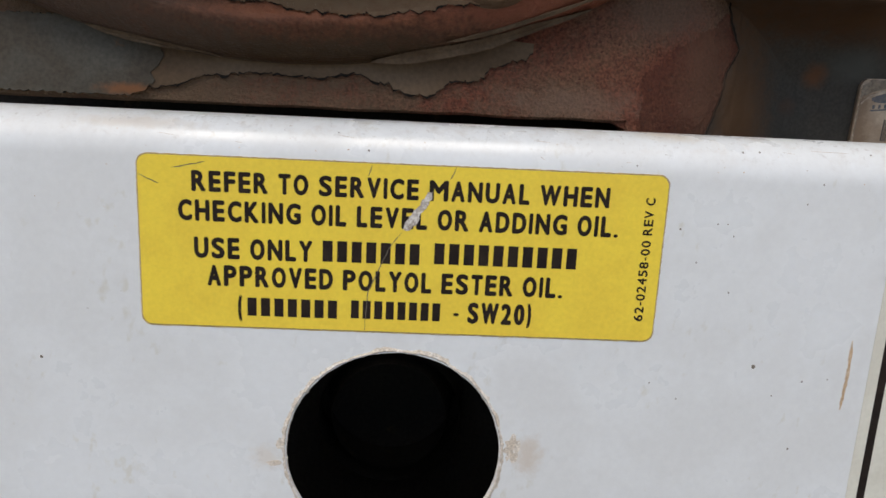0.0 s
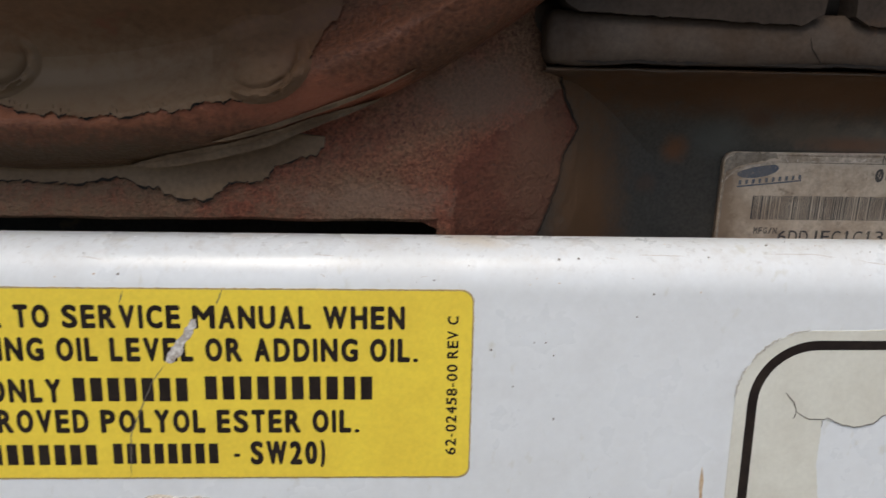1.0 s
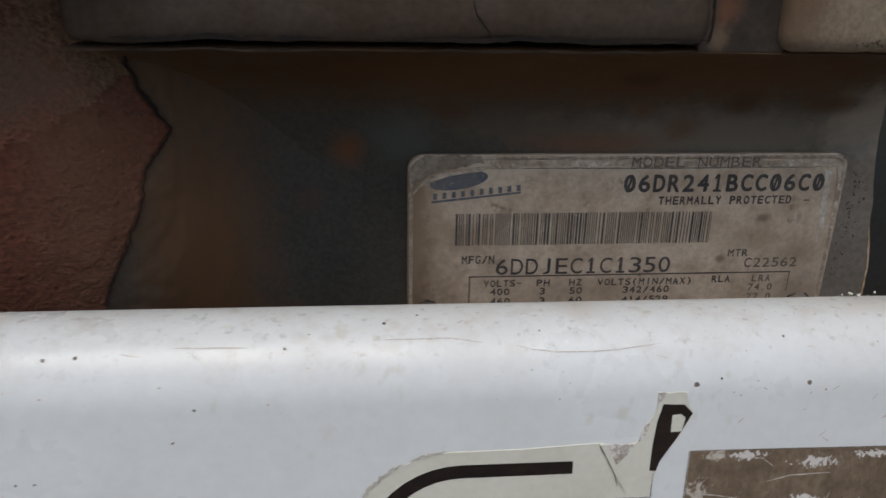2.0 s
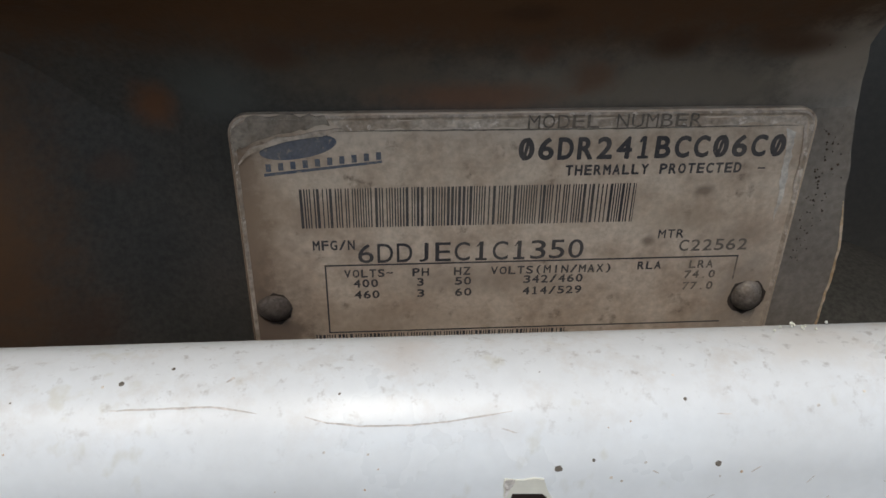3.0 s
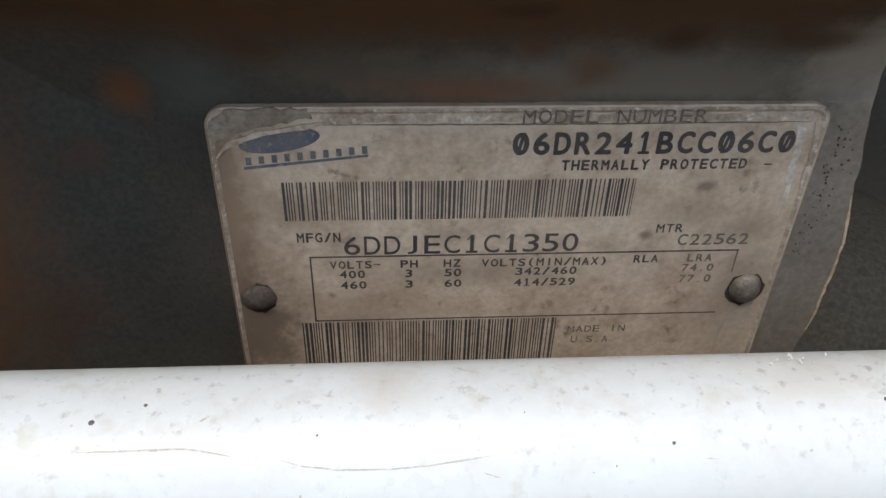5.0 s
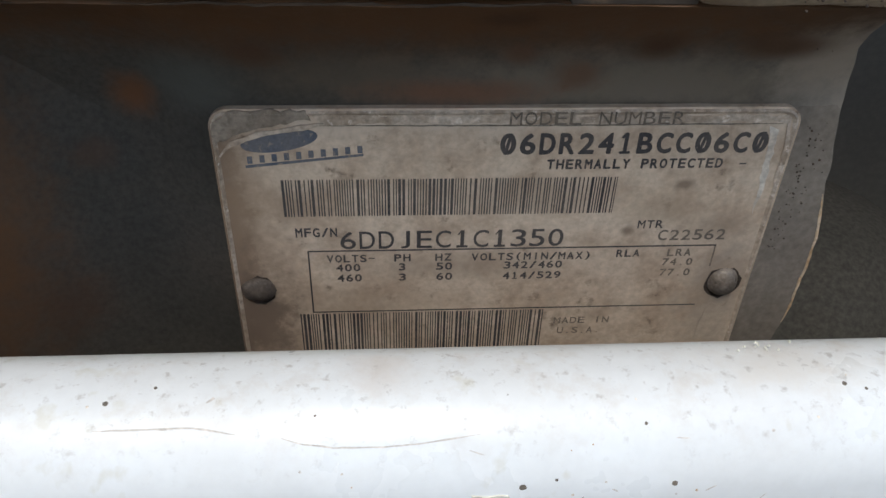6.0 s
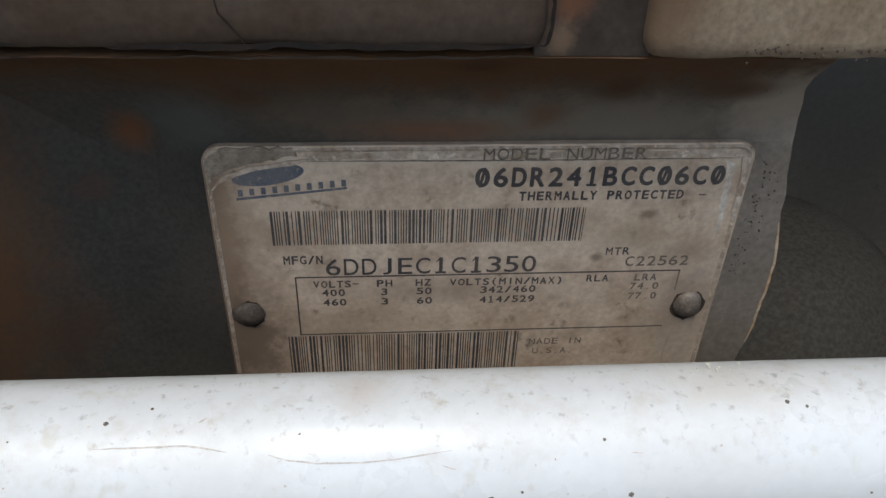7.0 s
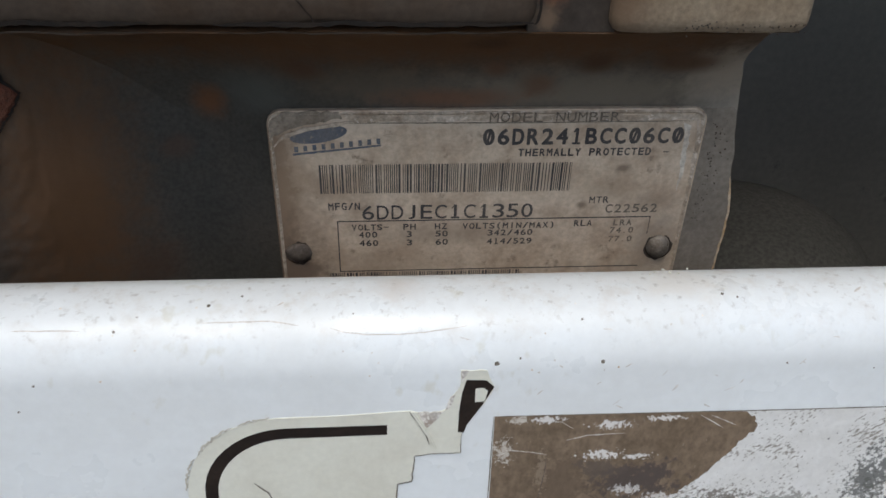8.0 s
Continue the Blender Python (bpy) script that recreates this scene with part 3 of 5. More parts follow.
# chipped paint round the hole
def hole_chips():
    bm = bmesh.new()
    n = 220
    inner, outer_ring, lift = [], [], []
    for i in range(n):
        a = radians(360 * i / n)
        c, s = math.cos(a), math.sin(a)
        w = 0.0009 + 0.0016 * max(0, noise.noise((c * 5, s * 5, 9.0)) + 0.25) + 0.0010 * max(0, noise.noise((c * 31, s * 31, 2.0)))
        r0 = HOLE_R * (1 + 0.004 * noise.noise((c * 6, s * 6, 1.7))) - 0.0002 - 0.0005 * max(0, noise.noise((c * 40, s * 40, 7.0)))
        inner.append(bm.verts.new((HOLE_X + r0 * c, FACE + 0.0006, HOLE_Z + r0 * s)))
        lift.append(bm.verts.new((HOLE_X + (HOLE_R + 0.4 * w) * c, FACE - 0.00025 - 0.0003 * random.random(), HOLE_Z + (HOLE_R + 0.4 * w) * s)))
        outer_ring.append(bm.verts.new((HOLE_X + (HOLE_R + w) * c, FACE - 0.00002, HOLE_Z + (HOLE_R + w) * s)))
    for i in range(n):
        j = (i + 1) % n
        bm.faces.new((inner[i], inner[j], lift[j], lift[i])), bm.faces.new((lift[i], lift[j], outer_ring[j], outer_ring[i]))
    return bm


part("chipped_edge", hole_chips(), CHIP, panel, "rough chipped paint round the hole")
for cx, cz, w, h in ((0.0290, 1.0590, 0.0030, 0.0050), (-0.0455, 1.0520, 0.0026, 0.0012), (-0.0440, 1.0585, 0.0012, 0.0022)):
    blob = [(cx + w * math.cos(radians(a)) * random.uniform(0.6, 1.1), cz + h * math.sin(radians(a)) * random.uniform(0.6, 1.1)) for a in range(0, 360, 15)]
    part("paint_blister", slab(blob, FACE - 0.00012, FACE + 0.0001), CHIP, panel, "rough paint blister beside the hole")

# ---- yellow warning label ----
LABEL_EDGE = surface("grubby_glue_edge", (0.50, 0.36, 0.14), (0.42, 0.33, 0.2), (0.25, 0.18, 0.1), big=200, fine=1200, spot_scale=500, rough=0.8, bump=0.2)
part("glue_edge", slab(torn(rounded(-0.0846, 0.0694, 1.0963, 1.1479, 0.0032), 0.0010, 0.00009, True), FACE - 0.00010, FACE + 0.0002), LABEL_EDGE, panel, "grubby glue edge round the label")
label = part("warning_label", slab(rounded(-0.0842, 0.0690, 1.0968, 1.1475, 0.0030), FACE - 0.00020, FACE + 0.0002), YELLOW, panel, "yellow printed warning label, scratched and cracked")
LY = FACE - 0.00024
BLACK_INK.node_tree.nodes["Principled BSDF"].inputs["Specular IOR Level"].default_value = 0.15
lettering("REFER TO SERVICE MANUAL WHEN", -0.0690, 0.0520, 1.1374, 1.1435, LY, BLACK_INK, label, 0.052)
lettering("CHECKING OIL LEVEL OR ADDING OIL.", -0.0730, 0.0555, 1.1287, 1.1350, LY, BLACK_INK, label, 0.052)
lettering("USE ONLY", -0.0687, -0.0343, 1.1176, 1.1240, LY, BLACK_INK, label, 0.052)
letter_bars(7, -0.0320, -0.0022, 1.1180, 1.1243, LY, BLACK_INK, label)
letter_bars(10, 0.0008, 0.0445, 1.1185, 1.1248, LY, BLACK_INK, label)
lettering("APPROVED POLYOL ESTER OIL.", -0.0650, 0.0405, 1.1093, 1.1157, LY, BLACK_INK, label, 0.052)
lettering("(", -0.0562, -0.0549, 1.0993, 1.1063, LY, BLACK_INK, label, 0.052)
letter_bars(7, -0.0540, -0.0262, 1.1004, 1.1060, LY, BLACK_INK, label)
letter_bars(8, -0.0232, 0.0046, 1.1007, 1.1063, LY, BLACK_INK, label)
lettering("- SW20)", 0.0080, 0.0316, 1.1003, 1.1070, LY, BLACK_INK, label, 0.052)
lettering("62-02458-00 REV C", 0.0628, 0.0656, 1.1030, 1.1410, LY, BLACK_INK, label, 0.032, upright=True)
part("scratch", slab(torn([(0.0005, 1.1402), (-0.0012, 1.1400), (-0.0032, 1.1362), (-0.0063, 1.1325), (-0.0081, 1.1287), (-0.0062, 1.1284), (-0.0040, 1.1305), (-0.0030, 1.1335), (-0.0008, 1.1365)], 0.0007, 0.0003, True),
     LY - 0.00008, LY + 0.0001), GREY_TEAR, label, "grey torn scratch through the print")
for pts in ([(-0.0840, 1.1418), (-0.0805, 1.1402), (-0.0782, 1.1393)], [(-0.0745, 1.1440), (-0.0705, 1.1448), (-0.0650, 1.1462)],
            [(0.0068, 1.1474), (0.0060, 1.1455), (0.0052, 1.1437)], [(-0.0085, 1.1275), (-0.0120, 1.1225), (-0.0178, 1.1090), (-0.0186, 1.0970)], [(-0.0175, 1.1470), (-0.0185, 1.1440)]):
    part("crack", ribbon(pts, 0.00030, LY - 0.00001, 0.00003, 0.00012), DIRT, label)

# ---- torn cream sticker with a black border ----
def corner_arc(cx, cz, r, a0, a1, n=10):
    return [(cx + r * math.cos(radians(a0 + (a1 - a0) * i / n)), cz + r * math.sin(radians(a0 + (a1 - a0) * i / n))) for i in range(n + 1)]


edge = [(0.1387, 0.985), (0.1386, 1.05), (0.1387, 1.116)] + corner_arc(0.1585, 1.1177, 0.0198, 178, 92) + [(0.170, 1.1376), (0.1835, 1.1383)]
tear = torn([(0.1835, 1.1383), (0.1849, 1.1378), (0.1878, 1.1377), (0.1903, 1.1382), (0.1915, 1.1415), (0.1930, 1.1439), (0.1932, 1.1479), (0.1981, 1.1477), (0.1986, 1.1461), (0.1997, 1.1437),
             (0.1976, 1.1392), (0.1946, 1.1342), (0.1937, 1.1323), (0.1935, 1.1268), (0.1872, 1.1268), (0.1843, 1.1263), (0.1838, 1.1194), (0.1809, 1.1186), (0.1805, 1.1144), (0.1788, 1.1136), (0.1769, 1.1117), (0.1719, 1.1106), (0.1675, 1.1117), (0.1642, 1.1134), (0.1628, 1.1127), (0.1628, 1.1000), (0.1645, 1.0900), (0.1620, 1.0600), (0.1660, 0.985)], 0.0010, 0.00016)
sticker = part("torn_sticker", slab(edge + tear[1:], FACE - 0.00018, FACE + 0.0002), CREAM, panel, "torn cream vinyl sticker with a black border")
SY = FACE - 0.00022
border_out = [(0.1421, 0.985), (0.1421, 1.115)] + corner_arc(0.1595, 1.1175, 0.0174, 180, 90) + [(0.1790, 1.1349)]
border_in = [(0.1447, 0.985), (0.1447, 1.115)] + corner_arc(0.1595, 1.1175, 0.0148, 180, 90) + [(0.1790, 1.1324)]
part("black_border", slab(border_out + border_in[::-1], SY, SY + 0.0001), BLACK_INK, sticker, "black printed border line")
part("printed_letter", slab([(0.1942, 1.1456), (0.1980, 1.1454), (0.1996, 1.1437), (0.1975, 1.1393), (0.1946, 1.1343), (0.1941, 1.1323), (0.1929, 1.1324), (0.1930, 1.1377), (0.1934, 1.1422)], SY, SY + 0.0001), BLACK_INK, sticker, "torn black printed letter")
part("letter_opening", slab([(0.1960, 1.1434), (0.1975, 1.1436), (0.1984, 1.1428), (0.1979, 1.1402), (0.1960, 1.1401)], SY - 0.00005, SY + 0.0001), CREAM, sticker)
part("torn_backing", slab(torn([(0.1849, 1.1379), (0.1899, 1.1378), (0.1880, 1.1352), (0.1868, 1.1338)], 0.0008, 0.0002, True), SY - 0.00006, SY + 0.0001), GREY_TEAR, sticker, "grey torn paper backing")
part("torn_backing", slab(torn([(0.1903, 1.1384), (0.1912, 1.1412), (0.1921, 1.1420), (0.1918, 1.1404), (0.1910, 1.1388)], 0.0006, 0.0002, True), SY - 0.00006, SY + 0.0001), GREY_TEAR, sticker, "grey torn paper backing")
part("torn_backing", slab(torn([(0.1932, 1.1478), (0.1945, 1.1478), (0.1938, 1.1462), (0.1932, 1.1450)], 0.0006, 0.00015, True), SY - 0.00006, SY + 0.0001), GREY_TEAR, sticker, "grey torn paper backing")
part("lifted_flap", slab([(0.1836, 1.1381), (0.1842, 1.1382), (0.1872, 1.1325), (0.1887, 1.1285), (0.1866, 1.1322)], SY - 0.00030, SY), CREAM, sticker, "narrow lifted flap of vinyl")
part("crack", ribbon([p for p in tear if 0.1830 < p[0] < 0.1945 and 1.1180 < p[1] < 1.1330], 0.00018, SY - 0.00001, 0.00004, 0.00004), DIRT, sticker)
for a0, a1, wide in ((176, 150, 0.00042), (146, 118, 0.00060), (114, 96, 0.00030)):
    part("curled_edge", ribbon(corner_arc(0.1585, 1.1177, 0.0201, a0, a1), wide, SY - 0.00002, 0.00008, 0.00025), DULL, sticker, "dirty curled sticker edge")
for pts in ([(0.1520, 1.1205), (0.1545, 1.1178), (0.1555, 1.1150), (0.1550, 1.1130)], [(0.1555, 1.1150), (0.1590, 1.1130), (0.1635, 1.1128)], [(0.1480, 1.0720), (0.1540, 1.0600)],
            [(0.1835, 1.1380), (0.1862, 1.1330), (0.1872, 1.1295)], [p for p in tear if p[0] < 0.187 and 1.1100 < p[1] < 1.1268]):
    part("crack", ribbon(pts, 0.0003, SY - 0.00001, 0.00005, 0.0001), DIRT, sticker)

# ---- glue left by a lost sticker ----
part("speckled_glue", slab([(0.2300, 1.1354), (0.3300, 1.1347), (0.3300, 1.0500), (0.2050, 1.0500), (0.2100, 1.0900), (0.2200, 1.1120)], FACE - 0.00010, FACE + 0.0002), SPECKLED, panel, "white surface stained with old glue")
ragged = torn([(0.2512, 1.1352), (0.2534, 1.1332), (0.2542, 1.1312), (0.2510, 1.1262), (0.2464, 1.1195), (0.2440, 1.1165), (0.2390, 1.1115), (0.2360, 1.1050), (0.2290, 1.0900), (0.2180, 1.0600), (0.2000, 1.0500)], 0.0007, 0.00045)
res = part("glue_residue", slab([(0.2001, 1.1359), (0.2120, 1.1358), (0.2300, 1.1355)] + ragged, FACE - 0.00016, FACE + 0.0002), RESIDUE, panel, "brown scratched glue residue of a lost sticker")
part("outline_mark", ribbon([(0.2000, 1.1361), (0.2300, 1.1357), (0.2600, 1.1353), (0.3300, 1.1349)], 0.00022, FACE - 0.00010), DIRT, panel)
part("outline_mark", ribbon([(0.1999, 1.1361), (0.1998, 1.1200), (0.1996, 1.1000), (0.1995, 1.0600)], 0.00022, FACE - 0.00010), DIRT, panel)
for pts in ([(0.2150, 1.1292), (0.2190, 1.1303), (0.2268, 1.1306)], [(0.2030, 1.1270), (0.2072, 1.1264), (0.2112, 1.1254)], [(0.2008, 1.1240), (0.2040, 1.1286)],
            [(0.2078, 1.1132), (0.2100, 1.1085), (0.2112, 1.1030)], [(0.2420, 1.1345), (0.2470, 1.1312)], [(0.2440, 1.1346), (0.2496, 1.1318)], [(0.2130, 1.1345), (0.2160, 1.1322)]):
    part("scrape", ribbon(pts, 0.00020, FACE - 0.00017, 0.00004, 0.00006), GREY_TEAR, res)
part("crease", ribbon([(0.2113, 1.1252), (0.2112, 1.1200), (0.2104, 1.1130), (0.2106, 1.1050)], 0.00016, FACE - 0.00017, 0.00004, 0.00005), DARK_RESIDUE, res)

# ---- marks on the panel ----
def mark(x, z, r, material=DIRT, name="dirt_speck", y=None):
    if y is None:
        y = FACE if z <= ROLL_Z else ROLL_Y - math.sqrt(max(ROLL_R ** 2 - (z - ROLL_Z) ** 2, 0))
    bm = bmesh.new()
    bmesh.ops.create_icosphere(bm, subdivisions=2, radius=r)
    for v in bm.verts:
        v.co *= 1 + 0.45 * noise.noise(v.co / r * 1.3 + Vector((x * 900, z * 900, 0)))
        v.co.y *= 0.22
    lean = math.degrees(math.asin(max(-1, min(1, (z - ROLL_Z) / ROLL_R)))) if z > ROLL_Z else 0
    bmesh.ops.transform(bm, matrix=pose(x, y, z, -lean, 0, 0), verts=bm.verts[:])
    return part(name, bm, material, panel)


for x, z, r in ((0.0909, 1.1551, 0.00040), (0.0960, 1.1553, 0.00040), (0.1020, 1.0895, 0.0008), (-0.1150, 1.0850, 0.0006), (0.1463, 1.1582, 0.00045),
                (0.2202, 1.1488, 0.0005), (0.1999, 1.1490, 0.0006), (0.1731, 1.1572, 0.0002), (0.2446, 1.1582, 0.0004), (0.2474, 1.1579, 0.0003), (0.1297, 1.1558, 0.0003),
                (0.2163, 1.1559, 0.0003), (0.1522, 1.1587, 0.0003), (-0.0186, 1.1511, 0.0004),
                (0.0880, 1.1340, 0.0003), (0.0850, 1.1340, 0.0003), (0.0740, 1.1320, 0.0004), (0.0800, 1.1220, 0.0003), (0.0910, 1.1130, 0.0004), (0.1110, 1.1410, 0.0003), (0.1150, 1.1470, 0.0003), (0.1180, 1.0850, 0.0004), (0.1260, 1.0860, 0.0003), (0.0700, 1.0830, 0.0003), (0.0790, 1.0780, 0.0003), (0.1090, 1.0800, 0.0003), (0.1170, 1.0620, 0.0004)):
    mark(x, z, 0.8 * r)
for k in range(110):
    x = random.uniform(-0.15, 0.32)
    z = random.uniform(1.145, 1.1586) if k % 3 else random.uniform(1.09, 1.145)
    if -0.09 < x < 0.075 and 1.09 < z < 1.149:
        continue
    if 0.135 < x and z < 1.139:
        continue
    mark(x, z, random.uniform(0.00008, 0.00022), random.choice([DIRT, CHIP, RUST_STREAK, HAIRLINE, CHIP]))
part("rust_run", ribbon([(0.1318, 1.0990), (0.1322, 1.0880), (0.1316, 1.0760)], 0.0011, FACE, 0.00005, 0.0001), RUST_STREAK, panel, "thin brown rust run")
for pts in ([(0.1452, 1.1566), (0.1577, 1.1566), (0.1631, 1.1560)], [(0.1117, 1.1562), (0.1237, 1.1560)], [(0.103, 1.1556), (0.1065, 1.1552)],
            [(0.1689, 1.1556), (0.1716, 1.1550), (0.1755, 1.1546), (0.1817, 1.1545), (0.1865, 1.1547), (0.1944, 1.1554)], [(-0.0790, 1.1536), (-0.0740, 1.1530)], [(-0.0280, 1.1550), (-0.0230, 1.1543)], [(0.0290, 1.1558), (0.0340, 1.1554)]):
    bm = ribbon(pts, 0.00016, 0.0, 0.00003, 0.00003)
    for v in bm.verts:
        v.co.y += ROLL_Y - math.sqrt(max(ROLL_R ** 2 - (v.co.z - ROLL_Z) ** 2, 0))
    part("paint_crack", bm, HAIRLINE, panel)
for k in range(46):
    x, z = (random.uniform(0.19, 0.31), random.uniform(1.136, 1.150)) if k % 3 else (random.uniform(-0.14, 0.31), random.uniform(1.149, 1.1584))
    if x < 0.205 and z < 1.150:
        continue
    a, run = random.choice([-0.6, -0.5, 0.7, 0.9]) + random.gauss(0, 0.15) if z < 1.149 else random.gauss(0.0, 0.25), random.uniform(0.0006, 0.0022)
    bm = ribbon([(x, z), (x + run * 0.5 * math.cos(a), z + run * 0.5 * math.sin(a)), (x + run * math.cos(a), min(z + run * math.sin(a), 1.1586))], random.uniform(0.00010, 0.00026), 0.0, 0.00003, 0.00003)
    for v in bm.verts:
        v.co.y += FACE if v.co.z <= ROLL_Z else ROLL_Y - math.sqrt(max(ROLL_R ** 2 - (v.co.z - ROLL_Z) ** 2, 0))
    part("scuff", bm, HAIRLINE, panel)
bm = bmesh.new()
for k in range(14):
    x = 0.2360 + random.gauss(0, 0.0018)
    bmesh.ops.create_icosphere(bm, subdivisions=1, radius=random.uniform(0.00012, 0.0003), matrix=pose(x, 0.2475 + random.uniform(-0.001, 0.002), ROLL_Z + ROLL_R + 0.0001, random.uniform(0, 90), random.uniform(0, 90)))
tagged(put_mesh("grit", bm, CREAM), "pale grit crumbs lying on the panel edge", "grit", kind="stuff")

# ---- compressor ----
comp = empty("compressor", (0, 0, 0), "grimy red and slate grey refrigeration compressor with peeling paint", "compressor")


def lofted(xs, profile, right=None):
    """A surface drawn along x through a y, z profile; right(z) trims its right edge."""
    bm = bmesh.new()
    prev = None
    for x_at in xs:
        row = []
        for y, z in profile(x_at):
            x = min(x_at, right(z)) if right else x_at
            row.append(bm.verts.new((x, y, z)))
        if prev:
            for i in range(len(row) - 1):
                bm.faces.new((prev[i], row[i], row[i + 1], prev[i + 1]))
        prev = row
    return bm


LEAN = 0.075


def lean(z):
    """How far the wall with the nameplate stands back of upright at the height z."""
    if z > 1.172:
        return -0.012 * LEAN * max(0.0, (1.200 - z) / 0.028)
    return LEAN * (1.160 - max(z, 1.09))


def case_profile(x):
    """The crankcase wall, its fillet and the ledge above."""
    e = max(0.0, min(1.0, (x - 0.138) / 0.018))
    e = 3 * e * e - 2 * e ** 3
    wall = 0.2995 - 0.0055 * e
    pts = [(wall + e * lean(0.9), 0.88), (wall + e * lean(1.05), 1.05)]
    pts += [(wall + e * lean(z) + 0.0002 * noise.noise((x * 60, z * 60, 0)), z) for z in [1.10 + 0.003 * i for i in range(25)]]
    wall += e * lean(1.172)
    for i in range(1, 13):
        a = radians(90 * i / 12)
        w = 0.0006 * noise.noise((x * 50, i * 0.35, 3.0))
        pts.append((wall - (wall - 0.2665) * (1 - math.cos(a)) + w, 1.172 + 0.0300 * math.sin(a) ** 1.15 + w))
    pts += [(0.2668, 1.2023), (0.2682, 1.2028), (0.2900, 1.2031), (0.2900, 1.45), (0.40, 1.45), (0.40, 0.88)]
    return pts


EDGE = [(0.88, 0.250), (1.08, 0.2570), (1.112, 0.2635), (1.124, 0.2660), (1.132, 0.2673), (1.147, 0.2682), (1.155, 0.2672), (1.168, 0.2657), (1.178, 0.2645), (1.1848, 0.2626),
        (1.191, 0.2606), (1.196, 0.2613), (1.2003, 0.2608), (1.2030, 0.2608), (1.46, 0.2608)]


def case_edge(z):
    for (z0, x0), (z1, x1) in zip(EDGE, EDGE[1:]):
        if z <= z1:
            x = x0 + (x1 - x0) * (z - z0) / (z1 - z0) + 0.0005 * noise.noise((0, 0, z * 160)) + 0.0004 * noise.noise((0, 3, z * 420))
            return x + (x - 0.1825) * lean(z) / 0.123
    return EDGE[-1][1]


xs = [0.0905 + 0.0025 * i for i in range(76)]
case_bm = lofted([x for x in xs if x <= 0.2725], case_profile, case_edge)
case_bm.verts.ensure_lookup_table()
case_bm.faces.new(case_bm.verts[-len(case_profile(0.27)):])
bmesh.ops.dissolve_degenerate(case_bm, dist=1e-6, edges=case_bm.edges[:])
crank = part("crankcase", case_bm, SLATE, comp, "slate grey casting with rust spots", smooth=True)

# grey pad behind the nameplate
pad_out = [(0.2000, 1.0962), (0.2000, 1.1760), (0.2500, 1.1775), (0.2600, 1.1800)]
pad_out += [(case_edge(1.176 - 0.0014 * i) - 0.0001, 1.176 - 0.0014 * i) for i in range(58)]
pad_bm = slab(pad_out, 0.29375, 0.2985)
for v in pad_bm.verts:
    v.co.y += LEAN * (1.160 - v.co.z)
part("nameplate_pad", pad_bm, GREY_PAINT, comp, "grey painted pad with a ragged paint edge", smooth=True)
rust_bm = ribbon([(case_edge(1.158 - 0.003 * i) - 0.0003, 1.158 - 0.003 * i) for i in range(12)], 0.0006, 0.29375, 0.0001, 0.0001)
for v in rust_bm.verts:
    v.co.y += lean(v.co.z)
part("rust_edge", rust_bm, RUST_STREAK, comp, "rusty gold edge of chipped paint")

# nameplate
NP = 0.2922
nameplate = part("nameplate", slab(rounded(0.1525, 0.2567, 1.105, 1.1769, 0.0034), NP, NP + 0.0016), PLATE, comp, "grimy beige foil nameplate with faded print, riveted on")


def rim():
    bm = bmesh.new()
    for (a, b) in ((rounded(0.1527, 0.2565, 1.1052, 1.1767, 0.0033), rounded(0.1537, 0.2554, 1.1062, 1.1756, 0.0026)),):
        n = len(a)
        o = [bm.verts.new((x, NP + 0.0002, z)) for x, z in a]
        m = [bm.verts.new(((p[0] + q[0]) / 2, NP - 0.0004 - 0.0001 * random.random(), (p[1] + q[1]) / 2)) for p, q in zip(a, b)]
        i_ = [bm.verts.new((x, NP - 0.00002, z)) for x, z in b]
        for k in range(n):
            j = (k + 1) % n
            bm.faces.new((o[k], o[j], m[j], m[k])), bm.faces.new((m[k], m[j], i_[j], i_[k]))
    return bm


part("raised_rim", rim(), PLATE_RIM, nameplate, "worn raised rim of the nameplate", smooth=True)
part("bare_edge", slab(torn([(0.1700, 1.1758), (0.2000, 1.1754), (0.2300, 1.1757), (0.2548, 1.1753), (0.2548, 1.1742), (0.2300, 1.1738), (0.1980, 1.1739), (0.1720, 1.1740)], 0.0016, 0.0004, True), NP - 0.00010, NP + 0.0002), PLATE_RIM, nameplate, "bare worn strip along the top")
part("pale_streak", slab(torn([(0.2512, 1.1732), (0.2532, 1.1724), (0.2537, 1.1600), (0.2530, 1.1550), (0.2523, 1.1640), (0.2519, 1.1710)], 0.0011, 0.0002, True), NP - 0.00008, NP + 0.0002), BARE, nameplate, "pale bare streak")
part("engraved_line", ribbon([(0.1705, 1.1738), (0.2100, 1.1736), (0.2535, 1.1737)], 0.00030, NP - 0.0001, 0.00004, 0.00005), RIVET, nameplate)
part("bright_rim", ribbon([(0.1537, 1.1680), (0.1560, 1.1706), (0.1610, 1.1724), (0.1720, 1.1742)], 0.0011, NP - 0.0003, 0.0002, 0.00012), PLATE_RIM, nameplate, "bright worn rim under smeared paint")
part("bright_rim", ribbon([(0.2556, 1.1600), (0.2553, 1.1700), (0.2545, 1.1738), (0.2515, 1.1745)], 0.0008, NP - 0.0001, 0.0001, 0.0001), PLATE_RIM, nameplate, "bright worn rim of the plate corner")
TY = NP - 0.00005
# oval mark and underlined word, as plain shapes
oval = [(0.1645 + 0.0067 * math.cos(radians(a)) , 1.1701 + 0.0021 * math.sin(radians(a)) + 0.0009 * math.cos(radians(a))) for a in range(0, 360, 10)]
